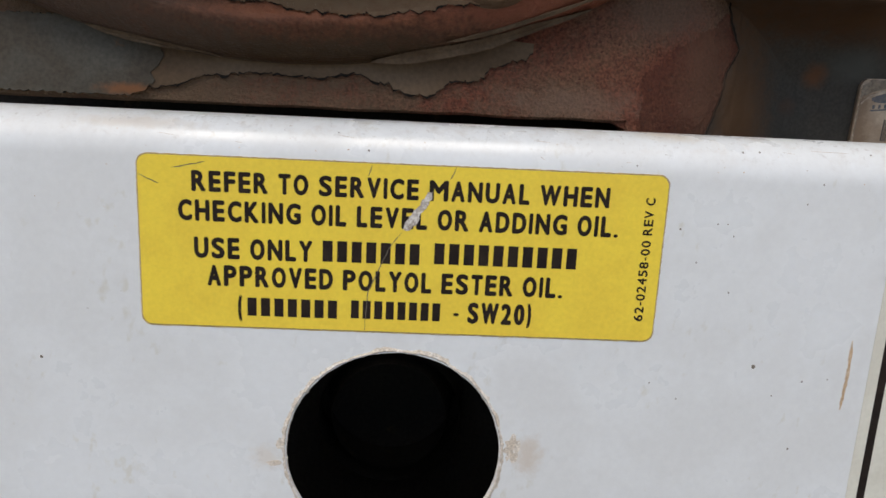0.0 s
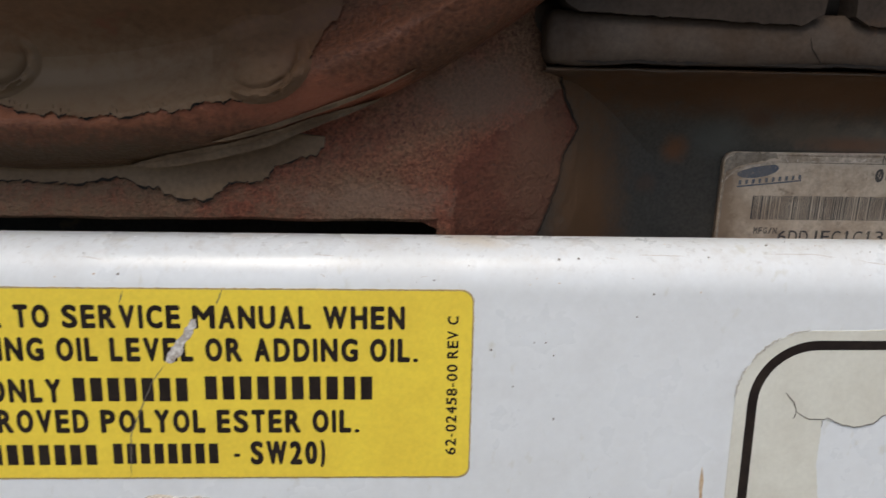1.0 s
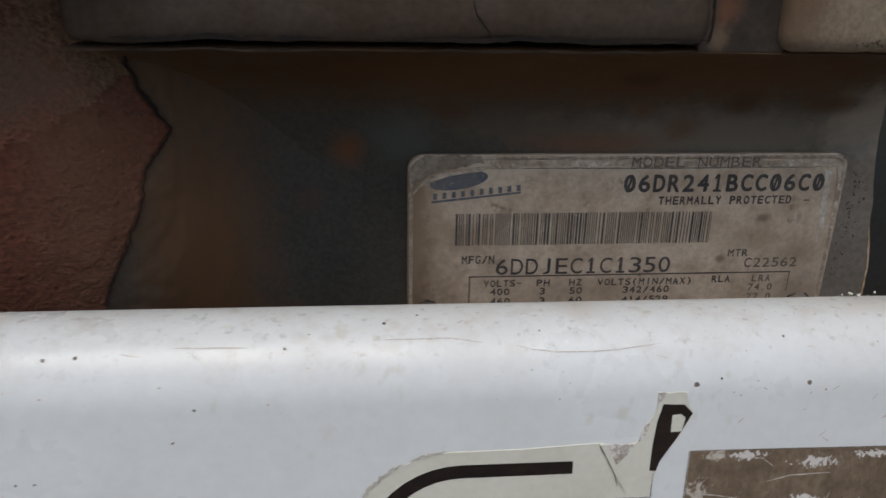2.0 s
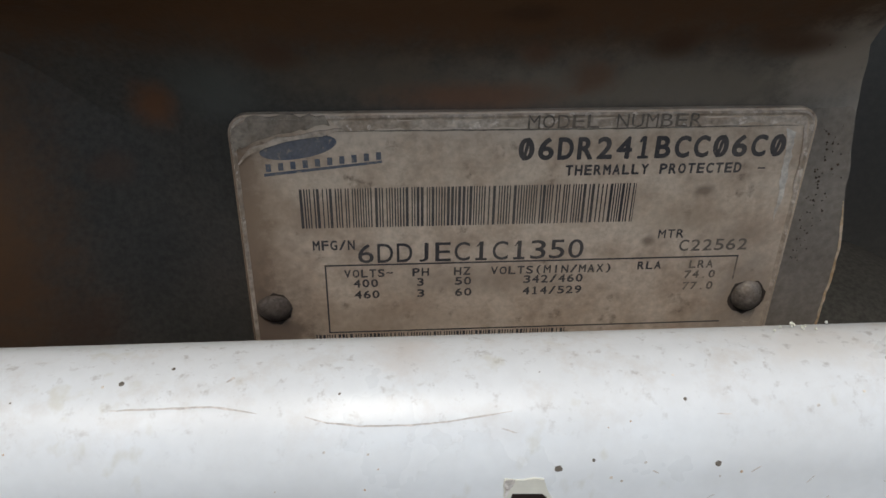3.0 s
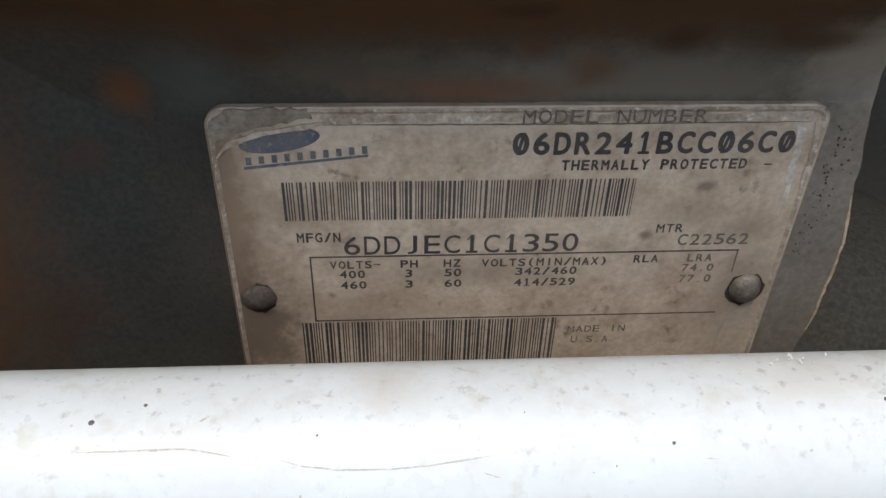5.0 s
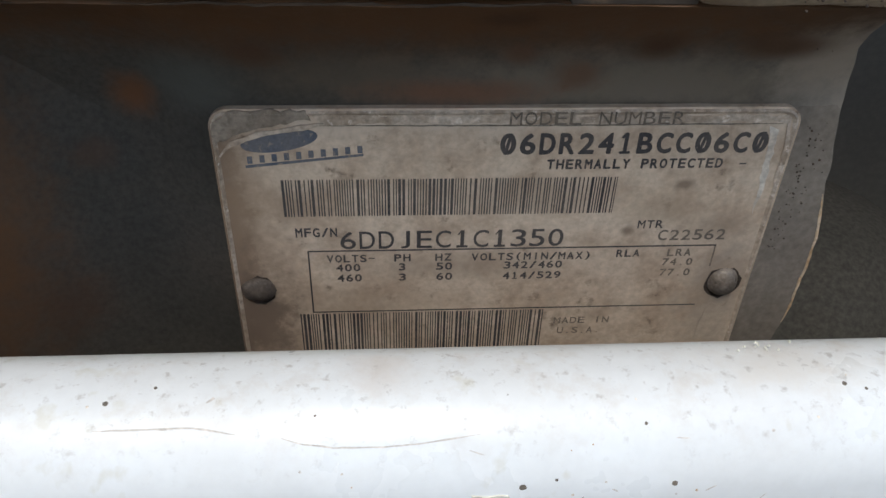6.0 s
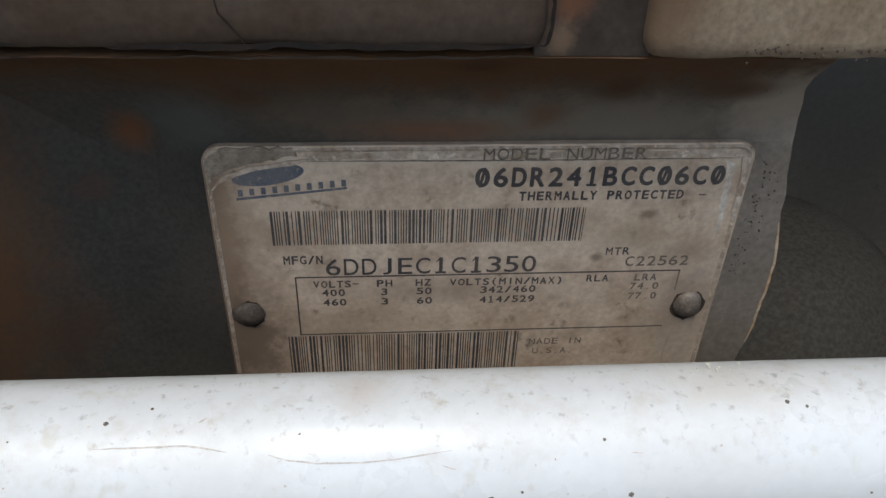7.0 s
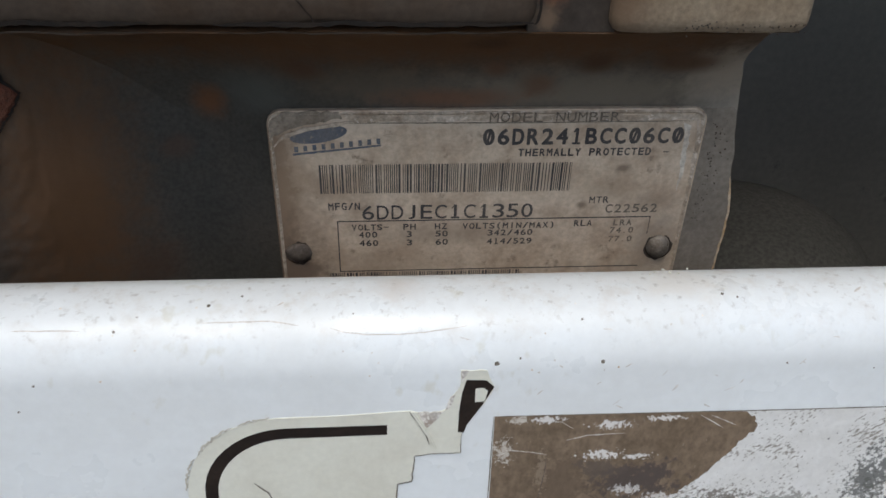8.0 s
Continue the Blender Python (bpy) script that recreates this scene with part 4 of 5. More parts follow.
part("blue_oval", slab(oval, TY, TY + 0.0001), BLUE_INK, nameplate, "faded blue printed oval")
part("blue_underline", slab([(0.1582, 1.16480), (0.1790, 1.16700), (0.1790, 1.16745), (0.1582, 1.16535)], TY, TY + 0.0001), BLUE_INK, nameplate, "faded blue underline")
letter_bars(10, 0.1580, 0.1795, 1.1657, 1.1671, TY, BLUE_INK, nameplate, 0.0021, 0.42)
lettering("MODEL NUMBER", 0.2045, 0.2355, 1.1730, 1.1754, NP - 0.0005, PALE_INK, nameplate, mono=True)
lettering("06DR241BCC06C0", 0.2032, 0.2521, 1.1670, 1.1712, TY, FADED_INK, nameplate, 0.042, mono=True, slashed=True)
lettering("THERMALLY PROTECTED", 0.2120, 0.2447, 1.1640, 1.1660, TY, FADED_INK, nameplate, 0.045, mono=True)
lettering("-", 0.2478, 0.2492, 1.1640, 1.1660, TY, FADED_INK, nameplate, 0.03)
lettering("MFG/N", 0.1657, 0.1735, 1.1502, 1.1522, TY, FADED_INK, nameplate, 0.03, mono=True)
lettering("6DDJEC1C1350", 0.1740, 0.2170, 1.1474, 1.1513, TY, FADED_INK, nameplate, 0.006, mono=True)
lettering("MTR", 0.2312, 0.2362, 1.1511, 1.1529, TY, FADED_INK, nameplate, 0.02, mono=True)
lettering("C22562", 0.2357, 0.2492, 1.1483, 1.1507, TY, PALE_INK, nameplate, 0.02, mono=True)
for words, a, b, z, ink in (("VOLTS~", 0.1712, 0.1805, 1.1444, FADED_INK), ("PH", 0.1842, 0.1874, 1.1444, FADED_INK), ("HZ", 0.1922, 0.1954, 1.1444, FADED_INK), ("VOLTS(MIN/MAX)", 0.1993, 0.2228, 1.1443, FADED_INK),
                       ("RLA", 0.2281, 0.2328, 1.1446, FADED_INK), ("LRA", 0.2384, 0.2432, 1.1446, PALE_INK), ("400", 0.1729, 0.1776, 1.1423, FADED_INK), ("3", 0.1851, 0.1864, 1.1423, FADED_INK), ("50", 0.1924, 0.1956, 1.1423, FADED_INK),
                       ("342/460", 0.2058, 0.2175, 1.1423, FADED_INK), ("74.0", 0.2378, 0.2440, 1.1424, PALE_INK), ("460", 0.1730, 0.1778, 1.1399, FADED_INK), ("3", 0.1851, 0.1865, 1.1399, FADED_INK), ("60", 0.1925, 0.1957, 1.1399, FADED_INK),
                       ("414/529", 0.2058, 0.2175, 1.1398, FADED_INK), ("77.0", 0.2378, 0.2440, 1.1399, PALE_INK)):
    lettering(words, a, b, z, z + 0.00170, TY, ink, nameplate, 0.035, mono=True)
lettering("MADE IN", 0.2175, 0.2292, 1.1284, 1.1300, TY, PALE_INK, nameplate, 0.02, mono=True)
lettering("U.S.A.", 0.2185, 0.2272, 1.1258, 1.1274, TY, PALE_INK, nameplate, 0.02, mono=True)
for x0, x1, z0, z1, ink in ((0.1676, 0.2480, 1.14685, 1.14715, FADED_INK), (0.1676, 0.2470, 1.13245, 1.13270, FADED_INK), (0.1676, 0.1679, 1.13245, 1.14715, FADED_INK), (0.2477, 0.2480, 1.1420, 1.1470, PALE_INK)):
    part("ruled_line", slab([(x0, z0), (x1, z0), (x1, z1), (x0, z1)], TY, TY + 0.0001), ink, nameplate)


def barcode(x0, x1, z0, z1, ink):
    bm = bmesh.new()
    x = x0
    while x < x1:
        w = random.choice([0.00022, 0.00022, 0.00026, 0.0005])
        slab([(x, z0), (min(x + w, x1), z0), (min(x + w, x1), z1), (x, z1)], TY, TY + 0.0001, bm)
        x += w + random.choice([0.00024, 0.00026, 0.00030, 0.00055])
    return tagged(part("barcode", bm, ink, nameplate, "faded printed barcode"), kind="stuff")


barcode(0.1640, 0.2256, 1.1540, 1.1616, FADED_INK)
barcode(0.1650, 0.2155, 1.1180, 1.1314, FADED_INK)


for ob in nameplate.children:
    if ob.name.startswith(("text_line", "ruled_line", "barcode", "blue", "letter_bar")):
        ob.location.x, ob.location.z = -0.0003, 0.0016 if ob.name.startswith("barcode") else 0.0009


def rivet(x, z, r, lab, paint=RIVET, wide=1.0):
    bm = bmesh.new()
    bmesh.ops.create_uvsphere(bm, u_segments=24, v_segments=14, radius=r)
    for v in bm.verts:
        v.co.y *= 0.80
        v.co *= 1 + 0.07 * noise.noise(v.co / r * 1.5)
        v.co.x *= wide
    bmesh.ops.translate(bm, vec=(x, NP + 0.0003, z), verts=bm.verts[:])
    head = part("rivet", bm, paint, nameplate, lab, smooth=True)
    a = [(x + (r + 0.0006) * math.cos(radians(k)) * random.uniform(0.9, 1.1), z - 0.0003 + (r + 0.0006) * math.sin(radians(k)) * random.uniform(0.9, 1.1)) for k in range(0, 360, 15)]
    part("rivet_grime", slab(a, NP - 0.00006, NP + 0.0002), GRIME, nameplate, "ring of grime round the rivet")
    return head


rivet(0.1572, 1.1393, 0.0027, "domed rivet under smeared brown paint", OILED, 1.3)
rivet(0.2512, 1.1392, 0.0032, "domed grimy rivet")
part("paint_smear", slab(torn([(0.2500, 1.1340), (0.2530, 1.1330), (0.2562, 1.1420), (0.2563, 1.1060), (0.2490, 1.1060), (0.2485, 1.1290)], 0.0014, 0.0004, True), NP - 0.00012, NP + 0.0002), PLATE, nameplate)
part("paint_smear", slab(torn([(0.1530, 1.1700), (0.1533, 1.1745), (0.1562, 1.1766), (0.1690, 1.1766), (0.1700, 1.1750), (0.1610, 1.1736), (0.1565, 1.1722)], 0.0012, 0.0004, True), NP - 0.00045, NP + 0.0002), SMEAR, nameplate, "grey paint smeared over the plate corner")

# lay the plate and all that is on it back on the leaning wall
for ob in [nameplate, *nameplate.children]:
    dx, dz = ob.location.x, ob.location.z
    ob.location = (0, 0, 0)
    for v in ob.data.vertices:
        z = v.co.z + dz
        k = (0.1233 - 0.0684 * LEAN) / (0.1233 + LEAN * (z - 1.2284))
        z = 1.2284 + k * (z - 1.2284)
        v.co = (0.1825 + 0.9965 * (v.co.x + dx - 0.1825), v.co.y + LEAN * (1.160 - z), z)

bm = bmesh.new()
for k in range(300):
    if k % 3 == 0:
        x, z = random.uniform(0.17, 0.257), 1.1772 + abs(random.gauss(0, 0.0008))
    elif k % 3 == 1:
        x, z = 0.2588 + abs(random.gauss(0, 0.0022)), random.uniform(1.145, 1.180)
    else:
        x, z = random.gauss(0.256, 0.005), random.gauss(1.1815, 0.0035)
    if x > case_edge(z) - 0.001:
        continue
    y = 0.2937 + lean(z) - max(0, z - 1.178) ** 2 * 55
    if k % 5 == 0:
        x, y, z = random.uniform(0.236, 0.2612), 0.2632, 1.2040 + random.gauss(0, 0.0007)
    bmesh.ops.create_icosphere(bm, subdivisions=1, radius=random.uniform(0.00010, 0.00026), matrix=pose(x, y, z, random.uniform(0, 90), random.uniform(0, 90)))
tagged(part("grit", bm, GRIME, comp, "dark grit stuck round the nameplate"), kind="stuff")

# side cover with a rounded end, over a thin gap
def strip_cover():
    bm = bmesh.new()
    sec = [(0.286, 1.2036), (0.2668, 1.2034), (0.2654, 1.2037), (0.2647, 1.2046), (0.2646, 1.2085), (0.2652, 1.2135), (0.2668, 1.2165), (0.2700, 1.2182), (0.286, 1.2186)]
    n = 64
    rows = []
    for i in range(n + 1):
        x = 0.0900 + (0.2085 - 0.0900) * (0.5 - 0.5 * math.cos(math.pi * i / n))
        end = min(0.2085 - x, x - 0.0900)
        squeeze = 1.0 if end > 0.0025 else math.sqrt(max(0.02, 1 - (1 - end / 0.0025) ** 2))
        w = 0.0002 + 0.0009 * noise.noise((x * 55, 0, 5)) + 0.0004 * noise.noise((x * 260, 0, 8)) + 0.0006 * max(0, 1 - abs(x - 0.168) / 0.006)
        rows.append([bm.verts.new((x, y + (1 - squeeze) * 0.002, 1.2087 + (z - 1.2087) * (0.35 + 0.65 * squeeze) + (w if k < 4 else 0))) for k, (y, z) in enumerate(sec)])
    for a, b in zip(rows, rows[1:]):
        for k in range(len(sec) - 1):
            bm.faces.new((a[k], b[k], b[k + 1], a[k + 1]))
    bm.faces.new(rows[-1]), bm.faces.new(rows[0][::-1])
    return bm


cover = part("side_cover", strip_cover(), COVER_PAINT, comp, "slate grey painted strip cover over a dark gap", smooth=True)
bm = ribbon([(0.1676, 1.2040), (0.1663, 1.2058), (0.1640, 1.2088), (0.1634, 1.2120)], 0.00032, 0.2646, 0.0001, 0.0001)
for v in bm.verts:
    v.co.y += 0.0006 * max(0, (v.co.z - 1.2085) / 0.0037) - 0.0001
part("crack", bm, GAP_SHADE, cover)
for a, b in ((0.0985, 0.1372), (0.1488, 0.2080)):
    xs_lip = [a + (b - a) * k / 20 for k in range(21)]
    part("paint_lip", ribbon([(x, 1.2021 + 0.0004 * noise.noise((x * 110, 2, 0))) for x in xs_lip], 0.00042, 0.2666, 0.0002, 0.0001), COVER_PAINT, comp, "lip of broken paint along the gap")
    part("crack", ribbon([(x, 1.2043 + 0.0006 * noise.noise((x * 90, 6, 0)) + 0.0003 * noise.noise((x * 300, 6, 0))) for x in xs_lip], 0.0010, 0.26448, 0.0001, 0.00015), GAP_SHADE, cover)
# the box is nearly flush, so the hollow's shade is put into its colour
RECESS = surface("shaded_recess_paint", (0.050, 0.040, 0.033), (0.036, 0.029, 0.024), (0.075, 0.045, 0.028), big=90, fine=700, spot_scale=160, spot_at=0.64, spot_soft=0.12, rough=0.75, bump=0.2, grain=0.2)
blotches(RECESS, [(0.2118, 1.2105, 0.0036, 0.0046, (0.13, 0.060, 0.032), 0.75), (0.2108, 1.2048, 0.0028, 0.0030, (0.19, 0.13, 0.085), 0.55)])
part("recess", box((0.2070, 0.2664, 1.2022), (0.2240, 0.2899, 1.2400), 0.0003), RECESS, comp, "recess beside the lug, its shade in the dark colour, with a rust stain", smooth=True)
part("end_gap", ribbon([(0.2084, 1.2036), (0.2091, 1.2050), (0.2094, 1.2080), (0.2093, 1.2110), (0.2095, 1.2160)], 0.0006, 0.26635, 0.0001, 0.00015), GAP_SHADE, comp, "dark gap round the cover end")


def lug_mesh():
    bm = box((0.2225, 0.2630, 1.2024), (0.2615, 0.2890, 1.2300), 0.0030, 4)
    bmesh.ops.subdivide_edges(bm, edges=[e for e in bm.edges if e.calc_length() > 0.01], cuts=14, use_grid_fill=True)
    for v in bm.verts:
        v.co += Vector((0.0003, 0.0004, 0.0006)) * noise.noise(v.co * 500) * (0.4 if v.co.z < 1.2055 else 0.25)
    return bm


part("mounting_lug", lug_mesh(), LUG_GREY, comp, "dusty pale grey lug with a rough lower edge", smooth=True)
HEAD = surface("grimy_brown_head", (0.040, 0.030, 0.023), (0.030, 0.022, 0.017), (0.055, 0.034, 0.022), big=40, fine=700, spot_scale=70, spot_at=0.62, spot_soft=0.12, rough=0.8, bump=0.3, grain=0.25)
part("cylinder_head", box((0.095, 0.274, 1.2170), (0.2060, 0.2895, 1.42), 0.004, 3), NEAR_BLACK, comp, "cylinder head, near black for the deep shade behind the covers", smooth=True)
for a, b, low, fall in ((0.0945, 0.1660, 1.2170, 0.0020), (0.1750, 0.2060, 1.2146, 0.0010)):
    low_rim = torn([(a, low + 0.003), (a + 0.004, low + 0.0006), ((a + b) / 2, low - 0.4 * fall), (b - 0.006, low - fall), (b, low - fall + 0.0030)], 0.0014, 0.0003)
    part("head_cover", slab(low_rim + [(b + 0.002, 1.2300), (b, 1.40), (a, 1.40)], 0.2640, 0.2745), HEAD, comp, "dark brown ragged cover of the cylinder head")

# red block: sloped front, undercut below
def wobble(x, y, z):
    return (0.3 if x > 0.104 else 1.0) * (0.0007 * noise.noise((x * 90, y * 90, z * 90)) + 0.0003 * noise.noise((x * 420, y * 420, z * 420)))


def red_block():
    bm = bmesh.new()
    foot = [(-0.20 + 0.003 * i, 0.2565) for i in range(87)] + [(0.0610, 0.2568), (0.0635, 0.2580), (0.0645, 0.2600), (0.0650, 0.2690), (0.0650, 0.2990), (-0.20, 0.2990)]
    levels = [1.1603, 1.1612, 1.1640, 1.168, 1.172, 1.177, 1.183, 1.190, 1.197, 1.205, 1.215, 1.23]
    rings = []
    for j, z in enumerate(levels):
        row = []
        for x, y in foot:
            yy = y
            if y < 0.27:
                yy = y + 0.14 * (z - 1.1628) + (0.0012 if j == 0 else 0) + wobble(x, y, z)
            row.append(bm.verts.new((x, yy, z + 0.0006 * noise.noise((x * 60, 1, 0)) * (j < 3))))
        rings.append(row)
    for a, b in zip(rings, rings[1:]):
        for i in range(len(a)):
            j = (i + 1) % len(a)
            bm.faces.new((a[i], a[j], b[j], b[i]))
    bm.faces.new(rings[0][::-1]), bm.faces.new(rings[-1])
    return bm


block = part("red_flange_block", red_block(), RED_CAST, comp, "rough dusty red cast flange with flaking paint", smooth=True)
# added wedge that tapers the square end of the dark gap
part("broken_corner", slab(torn([(0.0530, 1.1614), (0.0655, 1.1614), (0.0655, 1.1490), (0.0628, 1.1545), (0.0600, 1.1588)], 0.0012, 0.0003, True), 0.2574, 0.2680), RED_DARK, block, "rough red wedge added under the flange to taper the dark gap")
WEB = [(0.0605, 0.2566), (0.0640, 0.2574), (0.0662, 0.2590), (0.0920, 0.2735), (0.1010, 0.2800), (0.1100, 0.2870), (0.1220, 0.2945), (0.1300, 0.2982), (0.1400, 0.3004)]


def seam_x(z):
    """Where the red paint ends, at the height z."""
    pts = [(1.08, 0.080), (1.152, 0.0900), (1.169, 0.0972), (1.177, 0.0985), (1.185, 0.1035), (1.193, 0.0985), (1.201, 0.0965), (1.215, 0.0880)]
    for (z0, x0), (z1, x1) in zip(pts, pts[1:]):
        if z <= z1:
            return x0 + (x1 - x0) * (z - z0) / (z1 - z0) + 0.0006 * noise.noise((0, 0, z * 300))
    return pts[-1][1]


def end_web():
    """The chamfered end of the block, which runs out into the crankcase wall. Red up to the seam, grimy brown past it."""
    bm = bmesh.new()
    path = []
    for (x0, y0), (x1, y1) in zip(WEB, WEB[1:]):
        k = max(1, int(math.hypot(x1 - x0, y1 - y0) / 0.0006))
        path += [(x0 + (x1 - x0) * i / k, y0 + (y1 - y0) * i / k) for i in range(k)]
    path.append(WEB[-1])
    prev = None
    for j in range(217):
        z = 1.09 + 0.0006 * j
        row = []
        for x, y in path:
            lip = 0.0007 * min(1, max(0, (x - 0.080) / 0.01)) if x < seam_x(z) else 0.0
            lean = 0.14 - 0.08 * min(1, max(0, (x - 0.064) / 0.02))
            row.append(bm.verts.new((x, min(y + lean * max(0, z - 1.1628), 0.3008) + wobble(x, y, z) - lip - 0.0001, z)))
        if prev:
            for i in range(len(row) - 1):
                f = bm.faces.new((prev[i], prev[i + 1], row[i + 1], row[i]))
                c = f.calc_center_median()
                dusty_top = c.z > 1.1765 + 0.62 * (c.x - 0.066) + 0.0022 * noise.noise(c * 130) + 0.0018 * noise.noise(c * 420) + 0.0012 * noise.noise(c * 1100)
                f.material_index = 1 if c.x >= seam_x(z) else 2 if dusty_top or c.x < 0.0655 + 0.0010 * noise.noise(c * 300) else 0
        prev = row
    return bm


web = part("block_end", end_web(), RED_DARK, comp, "bare dark red end of the flange, paint ending at a torn seam", smooth=True)
web.data.materials.append(SLATE)
web.data.materials.append(RED_CAST)
def web_y(x, z):
    for (x0, y0), (x1, y1) in zip(WEB, WEB[1:]):
        if x <= x1:
            y = y0 + (y1 - y0) * (x - x0) / (x1 - x0)
            break
    return min(y + 0.06 * max(0, z - 1.1628), 0.3000)


for k0, k1, wide in ((1.1500, 1.1760, 0.0003), (1.1750, 1.1860, 0.0005), (1.1850, 1.2080, 0.0009)):
    zs = [k0 + (k1 - k0) * i / 14 for i in range(15)]
    bm = ribbon([(seam_x(z) + 0.0003, z) for z in zs], wide, 0.0, 0.0001, 0.0002)
    for v in bm.verts:
        v.co.y += web_y(v.co.x, v.co.z) - 0.0013
    part("paint_seam", bm, GAP_SHADE, comp)

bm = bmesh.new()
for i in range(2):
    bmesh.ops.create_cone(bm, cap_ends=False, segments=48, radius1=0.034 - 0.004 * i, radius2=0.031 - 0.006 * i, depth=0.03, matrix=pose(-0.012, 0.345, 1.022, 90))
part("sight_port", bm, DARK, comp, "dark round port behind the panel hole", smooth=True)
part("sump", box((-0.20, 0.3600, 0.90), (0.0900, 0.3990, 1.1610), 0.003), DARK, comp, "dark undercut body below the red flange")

# round end bell
BX, BZ = -0.045, 1.3885
BELL = [(0.2150, 0.2700), (0.2148, 0.2570), (0.2142, 0.2530), (0.2120, 0.2490), (0.2085, 0.2460), (0.2045, 0.2438), (0.2022, 0.2432), (0.2005, 0.2440), (0.1970, 0.2474), (0.1930, 0.2504),
        (0.1890, 0.2516), (0.1850, 0.2508), (0.1810, 0.2480), (0.1770, 0.2436), (0.1720, 0.2366), (0.1660, 0.2274), (0.1580, 0.2170), (0.1470, 0.2080), (0.1020, 0.1950)]


def bell_y(r):
    if r >= BELL[1][0]:
        return 0.2555 + 0.3 * (r - BELL[1][0])
    for (r0, y0), (r1, y1) in zip(BELL, BELL[1:]):
        if r1 <= r <= r0:
            return y0 + (y1 - y0) * (r0 - r) / max(r0 - r1, 1e-9)
    return BELL[-1][1]


def bell_mesh():
    bm = bmesh.new()
    n = 240
    rows = []
    for r, y in BELL:
        row = []
        for i in range(n):
            a = radians(360 * i / n)
            x, z = BX + r * math.sin(a), BZ - r * math.cos(a)
            w = 0.0006 * noise.noise((x * 70, y * 70, z * 70))
            row.append(bm.verts.new((x, y + w, z)))
        rows.append(row)
    for a, b in zip(rows, rows[1:]):
        for i in range(n):
            j = (i + 1) % n
            bm.faces.new((a[i], a[j], b[j], b[i]))
    bm.faces.new(rows[-1])
    return bm


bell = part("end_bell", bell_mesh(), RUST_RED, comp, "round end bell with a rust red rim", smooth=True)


SKIN_R = [0.1852 + 0.0011 * k for k in range(22)]


def flake(a0, a1, inner, outer_fn, lift, steps=220):
    """A skin of loose paint over the bell, from radius inner out to a torn edge."""
    bm = bmesh.new()
    tops, prev = [], None
    for i in range(steps + 1):
        a = radians(a0 + (a1 - a0) * i / steps)
        out = outer_fn(a)
        row = []
        radii = [r for r in SKIN_R if inner <= r < out - 0.0006] if inner < 0.21 else [inner + (out - inner) * k / 6 for k in range(6)]
        while inner < 0.21 and len(radii) < len(SKIN_R):
            radii.append(radii[-1])
        radii = radii + [out]
        for k, r in enumerate(radii):
            curl = lift * (0.4 + 0.6 * (k / (len(radii) - 1)) ** 3)
            row.append(bm.verts.new((BX + r * math.sin(a), bell_y(r) - curl, BZ - r * math.cos(a))))
        row.append(bm.verts.new((BX + (out - 0.0003) * math.sin(a), bell_y(out) + 0.0008, BZ - (out - 0.0003) * math.cos(a))))
        if prev:
            for k in range(len(row) - 1):
                bm.faces.new((prev[k], row[k], row[k + 1], prev[k + 1]))
        prev = row
    return bm


def skin_edge(a):
    """The torn outer edge, which runs up round the bolt and out at the dome."""
    tear = 0.0016 * noise.noise((a * 7, 0, 0)) + 0.0022 * noise.noise((a * 22, 5, 0)) * (0.4 + 0.9 * abs(noise.noise((a * 6, 9, 0)))) + 0.0009 * noise.noise((a * 95, 0, 3)) + 0.0005 * noise.noise((a * 420, 0, 3))
    return max(0.1860, 0.2003 - 0.0021 * min(1, max(0, (0.14 - a) / 0.08)) + 0.010 * max(0, a) + 1.25 * tear - 0.17 * max(0, a - 0.345))


def curl(a0, a1, mid, wide, lift, seed):
    """A loose strip of paint along the rim, rolled outwards and pointed at both ends."""
    bm = bmesh.new()
    prev = None
    for i in range(161):
        u = i / 160
        a = radians(a0 + (a1 - a0) * u)
        w = wide * (min(1, u / 0.16) * min(1, (1 - u) / 0.45)) ** 0.7 * (1 + 0.25 * noise.noise((a * 30, seed, 0)) + 0.12 * noise.noise((a * 110, seed, 4))) + 0.00004
        c = mid + 0.0006 * noise.noise((a * 10, seed, 2))
        row = []
        for k in range(9):
            v = k / 8 * 2 - 1
            r = c + v * w / 2
            y = bell_y(min(r, 0.2141)) - lift * (0.55 + 0.45 * (1 - v * v)) - 0.0009 * max(0, v) ** 2 + 0.0002 * noise.noise((a * 90, v, seed))
            row.append(bm.verts.new((BX + r * math.sin(a), y, BZ - r * math.cos(a))))
        r = c + w * 0.5 - 0.0003
        row.append(bm.verts.new((BX + r * math.sin(a), bell_y(min(r, 0.2141)) + 0.0010, BZ - r * math.cos(a))))
        if prev:
            for k in range(len(row) - 1):
                bm.faces.new((prev[k], row[k], row[k + 1], prev[k + 1]))
        prev = row
    return bm


def shadow_line(a0, a1, edge_fn, most, lift, steps):
    """A near-black band that paints the shadow beneath a torn edge of paint."""
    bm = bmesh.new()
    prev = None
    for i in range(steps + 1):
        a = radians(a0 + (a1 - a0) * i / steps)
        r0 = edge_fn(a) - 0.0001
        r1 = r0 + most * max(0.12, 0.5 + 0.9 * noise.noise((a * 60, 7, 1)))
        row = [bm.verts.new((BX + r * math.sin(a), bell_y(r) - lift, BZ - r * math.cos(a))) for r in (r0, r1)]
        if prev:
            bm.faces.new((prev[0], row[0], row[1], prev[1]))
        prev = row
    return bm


part("paint_skin", flake(-60, 25.3, 0.1851, skin_edge, 0.0011, 700), DOME, bell, "dusty grey brown paint skin peeling off the rim", smooth=True)
bm = bmesh.new()
rows = []
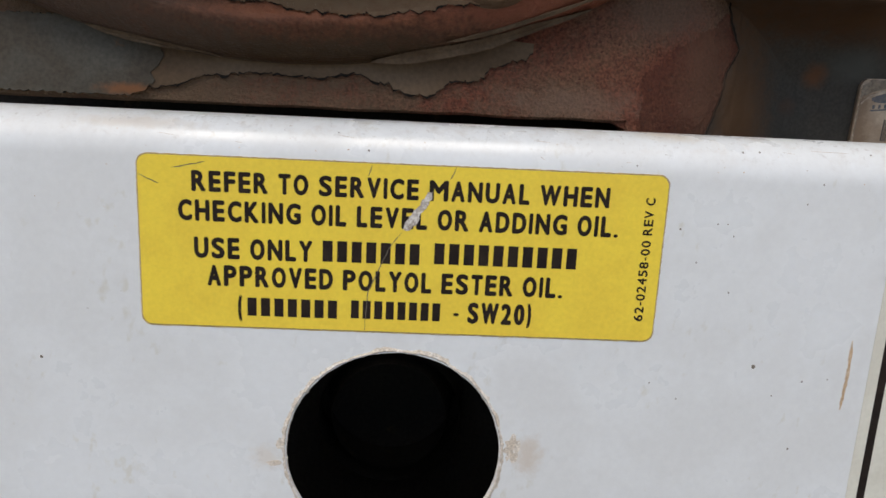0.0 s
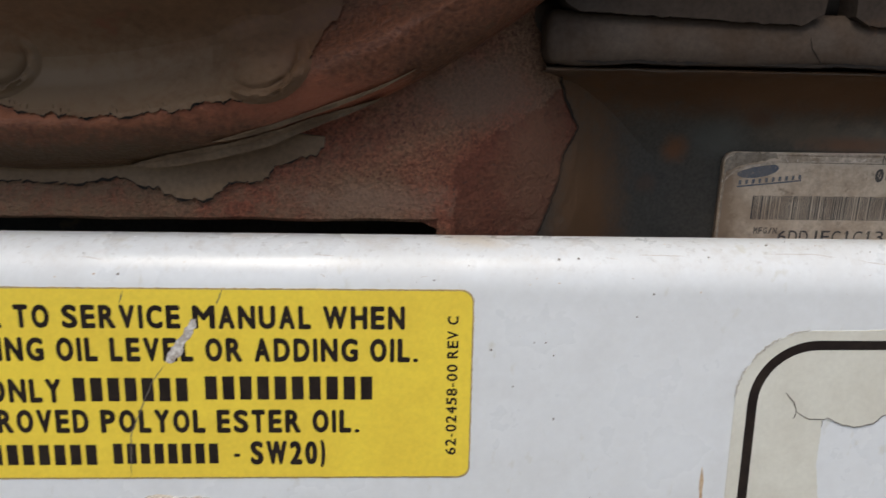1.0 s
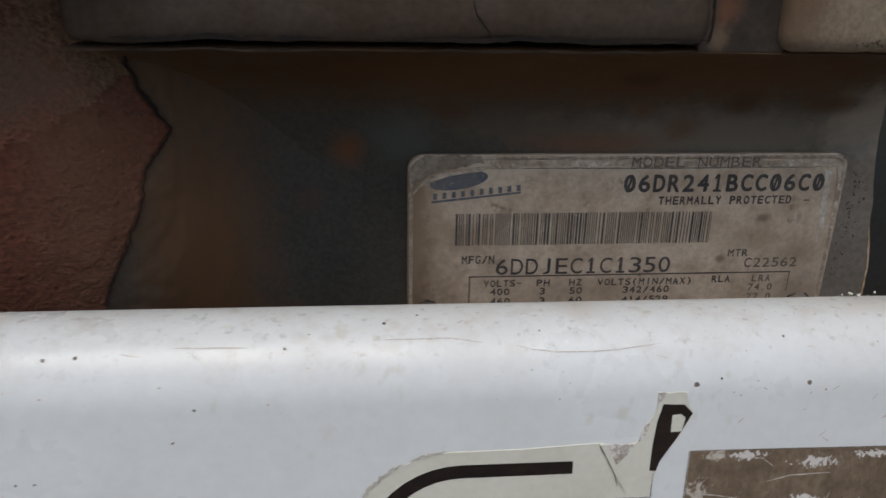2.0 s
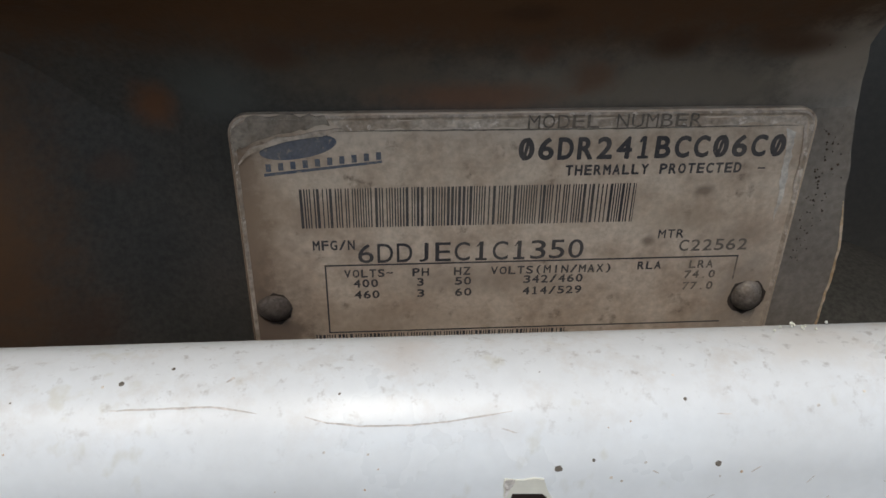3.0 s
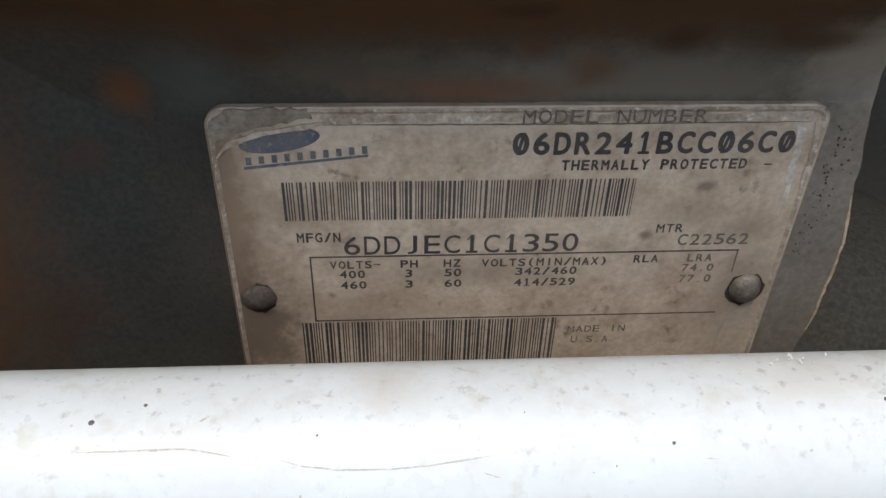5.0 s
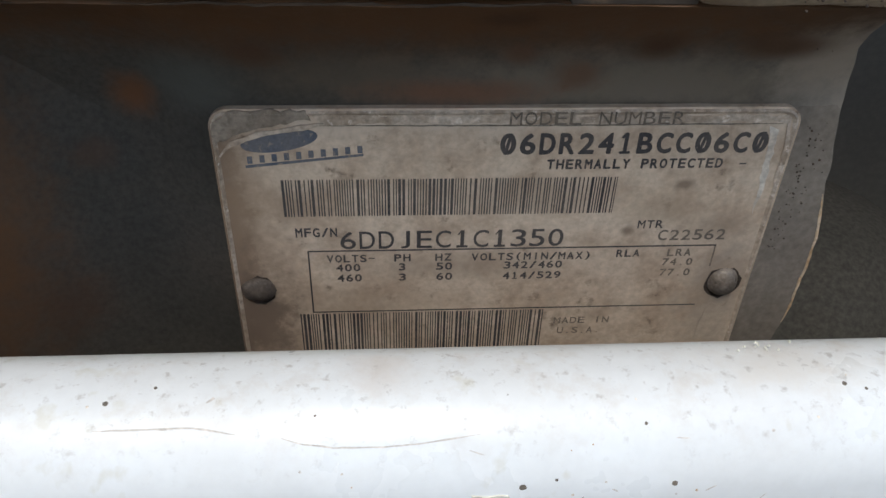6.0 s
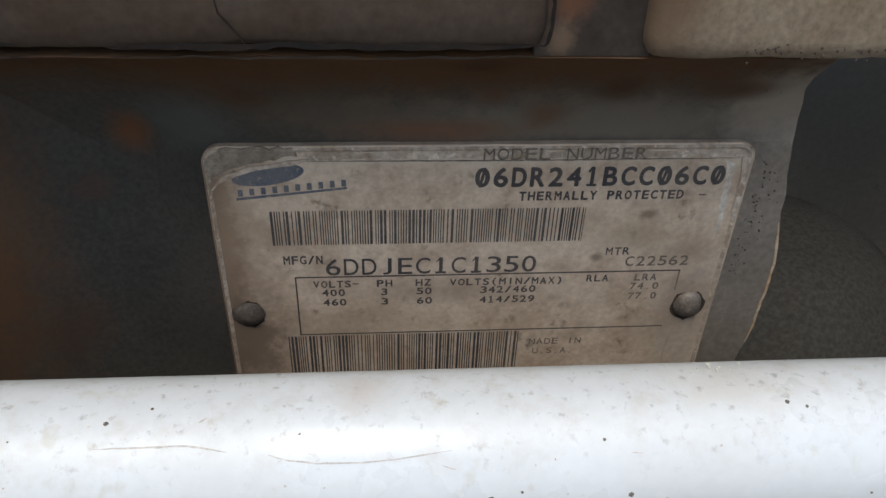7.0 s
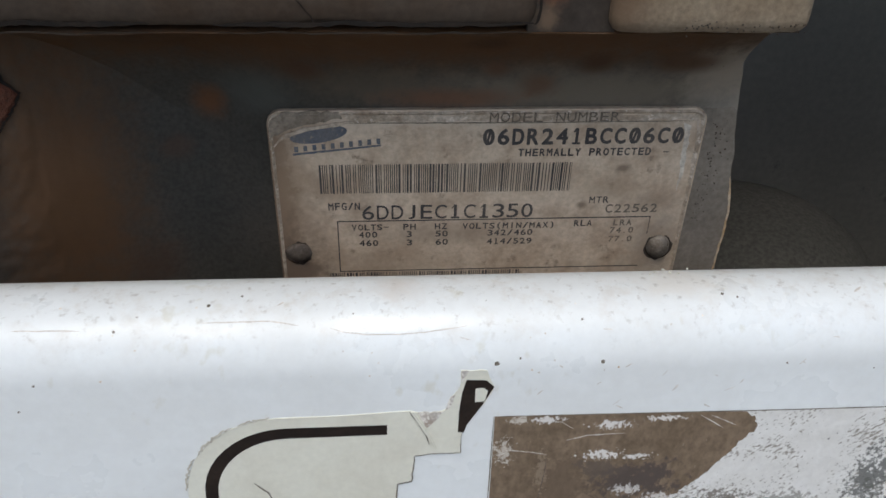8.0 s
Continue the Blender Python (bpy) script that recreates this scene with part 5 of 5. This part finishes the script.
for r in (0.1885, 0.1870, 0.1855, 0.1840, 0.1825, 0.1810, 0.1790, 0.1770, 0.1745, 0.1720, 0.1690, 0.1660, 0.1620, 0.1580, 0.1470, 0.1000, 0.0300):
    rows.append([bm.verts.new((BX + r * math.sin(radians(3 * i)), bell_y(r) - 0.0006 * min(1, max(-0.6, (0.1872 - r) / 0.0015)) + 0.0005 * noise.noise((i * 0.4, r * 90, 0)) * min(1, max(0, (0.186 - r) / 0.004)), BZ - r * math.cos(radians(3 * i)))) for i in range(120)])
for a, b in zip(rows, rows[1:]):
    for i in range(120):
        bm.faces.new((a[i], a[(i + 1) % 120], b[(i + 1) % 120], b[i]))
bm.faces.new(rows[-1])
part("end_dome", bm, DOME, bell, "dark brown domed end of the bell", smooth=True)
part("torn_edge", shadow_line(-60, 21.8, skin_edge, 0.0008, 0.0007, 700), GAP_SHADE, bell)
part("paint_curl", curl(6.8, 25, 0.2143, 0.0034, 0.0019, 1.0), CURL, bell, "curled strip of loose paint", smooth=True)
part("paint_curl", curl(13, 28, 0.2116, 0.0013, 0.0010, 4.0), CURL, bell, "curled strip of loose paint", smooth=True)
part("paint_curl", curl(-16, -5, 0.2140, 0.0018, 0.0012, 7.0), CURL, bell, "curled strip of loose paint", smooth=True)


def bolt(x, z, size):
    """A bolt head drowned in paint that has wrinkled below it."""
    bm = bmesh.new()
    rings, n = 26, 72
    prev = None
    for j in range(rings + 1):
        q = j / rings
        row = []
        for i in range(n):
            a = radians(360 * i / n)
            px, pz = x + size * q * math.cos(a), z + size * 0.86 * q * math.sin(a)
            low = max(0.0, math.cos(a - radians(-62))) ** 0.8
            head = 0.0030 * (1 - (q / 0.75) ** 2) ** 2 if q < 0.75 else 0.0
            groove = -0.0020 * low * math.exp(-((q - 0.66) / 0.06) ** 2)
            folds = low * 0.0036 * max(0, 1 - abs(q - 0.78) / 0.21) * (0.35 + abs(noise.noise((q * 11 + a * 1.3, a * 2.2, x * 40))) + 0.5 * abs(noise.noise((q * 26, a * 6, x * 70))))
            h = head + groove + folds + 0.0017 * (1 - q ** 4) - 0.0004 * q ** 4
            row.append(bm.verts.new((px, bell_y(math.hypot(px - BX, pz - BZ)) - h, pz)))
        if prev:
            for i in range(n):
                k = (i + 1) % n
                bm.faces.new((prev[i], prev[k], row[k], row[i]))
        prev = row
    bmesh.ops.remove_doubles(bm, verts=bm.verts[:], dist=1e-7)
    return part("bolt_head", bm, DOME, bell, "bolt head drowned in wrinkled paint", smooth=True)


bolt(-0.0520, 1.2030, 0.0135), bolt(0.0150, 1.2040, 0.0140)


def block_peel(points, y0, lift):
    bm = slab(points, y0 - lift, y0 + 0.001)
    for v in bm.verts:
        v.co.y += 0.14 * (v.co.z - 1.1628)
    return bm


low_edge = torn([(0.0300, 1.1806), (0.0284, 1.1788), (0.0220, 1.1772), (0.0165, 1.1752), (0.0150, 1.1722), (0.0120, 1.1712), (0.0045, 1.1712), (0.0026, 1.1684), (-0.0016, 1.1664), (-0.0070, 1.1662), (-0.0127, 1.1675), (-0.0138, 1.1690), (-0.0200, 1.1698),
                 (-0.0230, 1.1716), (-0.0290, 1.1718), (-0.0360, 1.1697), (-0.0440, 1.1702), (-0.0560, 1.1708), (-0.0700, 1.1692), (-0.0800, 1.1660), (-0.0900, 1.1645), (-0.1150, 1.1638), (-0.19, 1.1640)], 0.0009, 0.0006)
flake_ob = part("paint_flake", block_peel(low_edge + [(-0.19, 1.1850), (-0.026, 1.1850), (0.0100, 1.1850), (0.0300, 1.1832)], 0.2562, 0.0011), PEEL, block, "grey brown flake of peeling paint")
# near-black band painted as the shadow below the flake's torn edge
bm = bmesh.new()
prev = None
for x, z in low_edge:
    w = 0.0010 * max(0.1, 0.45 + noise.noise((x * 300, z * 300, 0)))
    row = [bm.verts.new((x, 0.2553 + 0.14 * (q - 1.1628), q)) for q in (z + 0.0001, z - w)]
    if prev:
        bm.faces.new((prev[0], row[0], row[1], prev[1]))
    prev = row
part("torn_edge", bm, GAP_SHADE, block)

OLD_GREY = surface("old_grey_green_paint", (0.078, 0.074, 0.060), (0.070, 0.060, 0.046), (0.15, 0.075, 0.035), big=60, fine=800, spot_scale=110, spot_at=0.63, spot_soft=0.1, rough=0.65, bump=0.3, grain=0.25)
blotches(OLD_GREY, [(-0.093, 1.1640, 0.012, 0.0022, (0.20, 0.085, 0.035), 0.85)])
part("old_paint", block_peel(torn([(-0.0865, 1.1850), (-0.0838, 1.1775), (-0.0826, 1.1742), (-0.0842, 1.1712), (-0.0868, 1.1692), (-0.0852, 1.1668), (-0.0880, 1.1640), (-0.0925, 1.1622), (-0.19, 1.1624), (-0.19, 1.1850)], 0.0009, 0.0004, True), 0.2562, 0.0017), OLD_GREY, block, "patch of old grey green paint")

# ---- tank behind, in the dark of the bay ----
tank = empty("tank", (0, 0, 0), "dark grimy rounded tank standing in the shadow of the machine bay", "tank")
bm = bmesh.new()
bmesh.ops.create_uvsphere(bm, u_segments=48, v_segments=24, radius=1)
for v in bm.verts:
    v.co = Vector((0.365 + v.co.x * 0.075, 0.47 + v.co.y * 0.075, 1.005 + max(v.co.z, -0.02) * 0.055 + (0 if v.co.z > 0 else v.co.z * 0.45)))
TANK = surface("dull_black_shell", (0.060, 0.058, 0.050), (0.070, 0.066, 0.057), big=30, fine=500, rough=0.8, bump=0.2)
part("shell", bm, TANK, tank, smooth=True)
bm = bmesh.new()
bmesh.ops.create_cone(bm, cap_ends=True, segments=48, radius1=0.0765, radius2=0.0765, depth=0.006, matrix=pose(0.365, 0.47, 1.000))
part("weld_band", bm, TANK, tank, smooth=True)
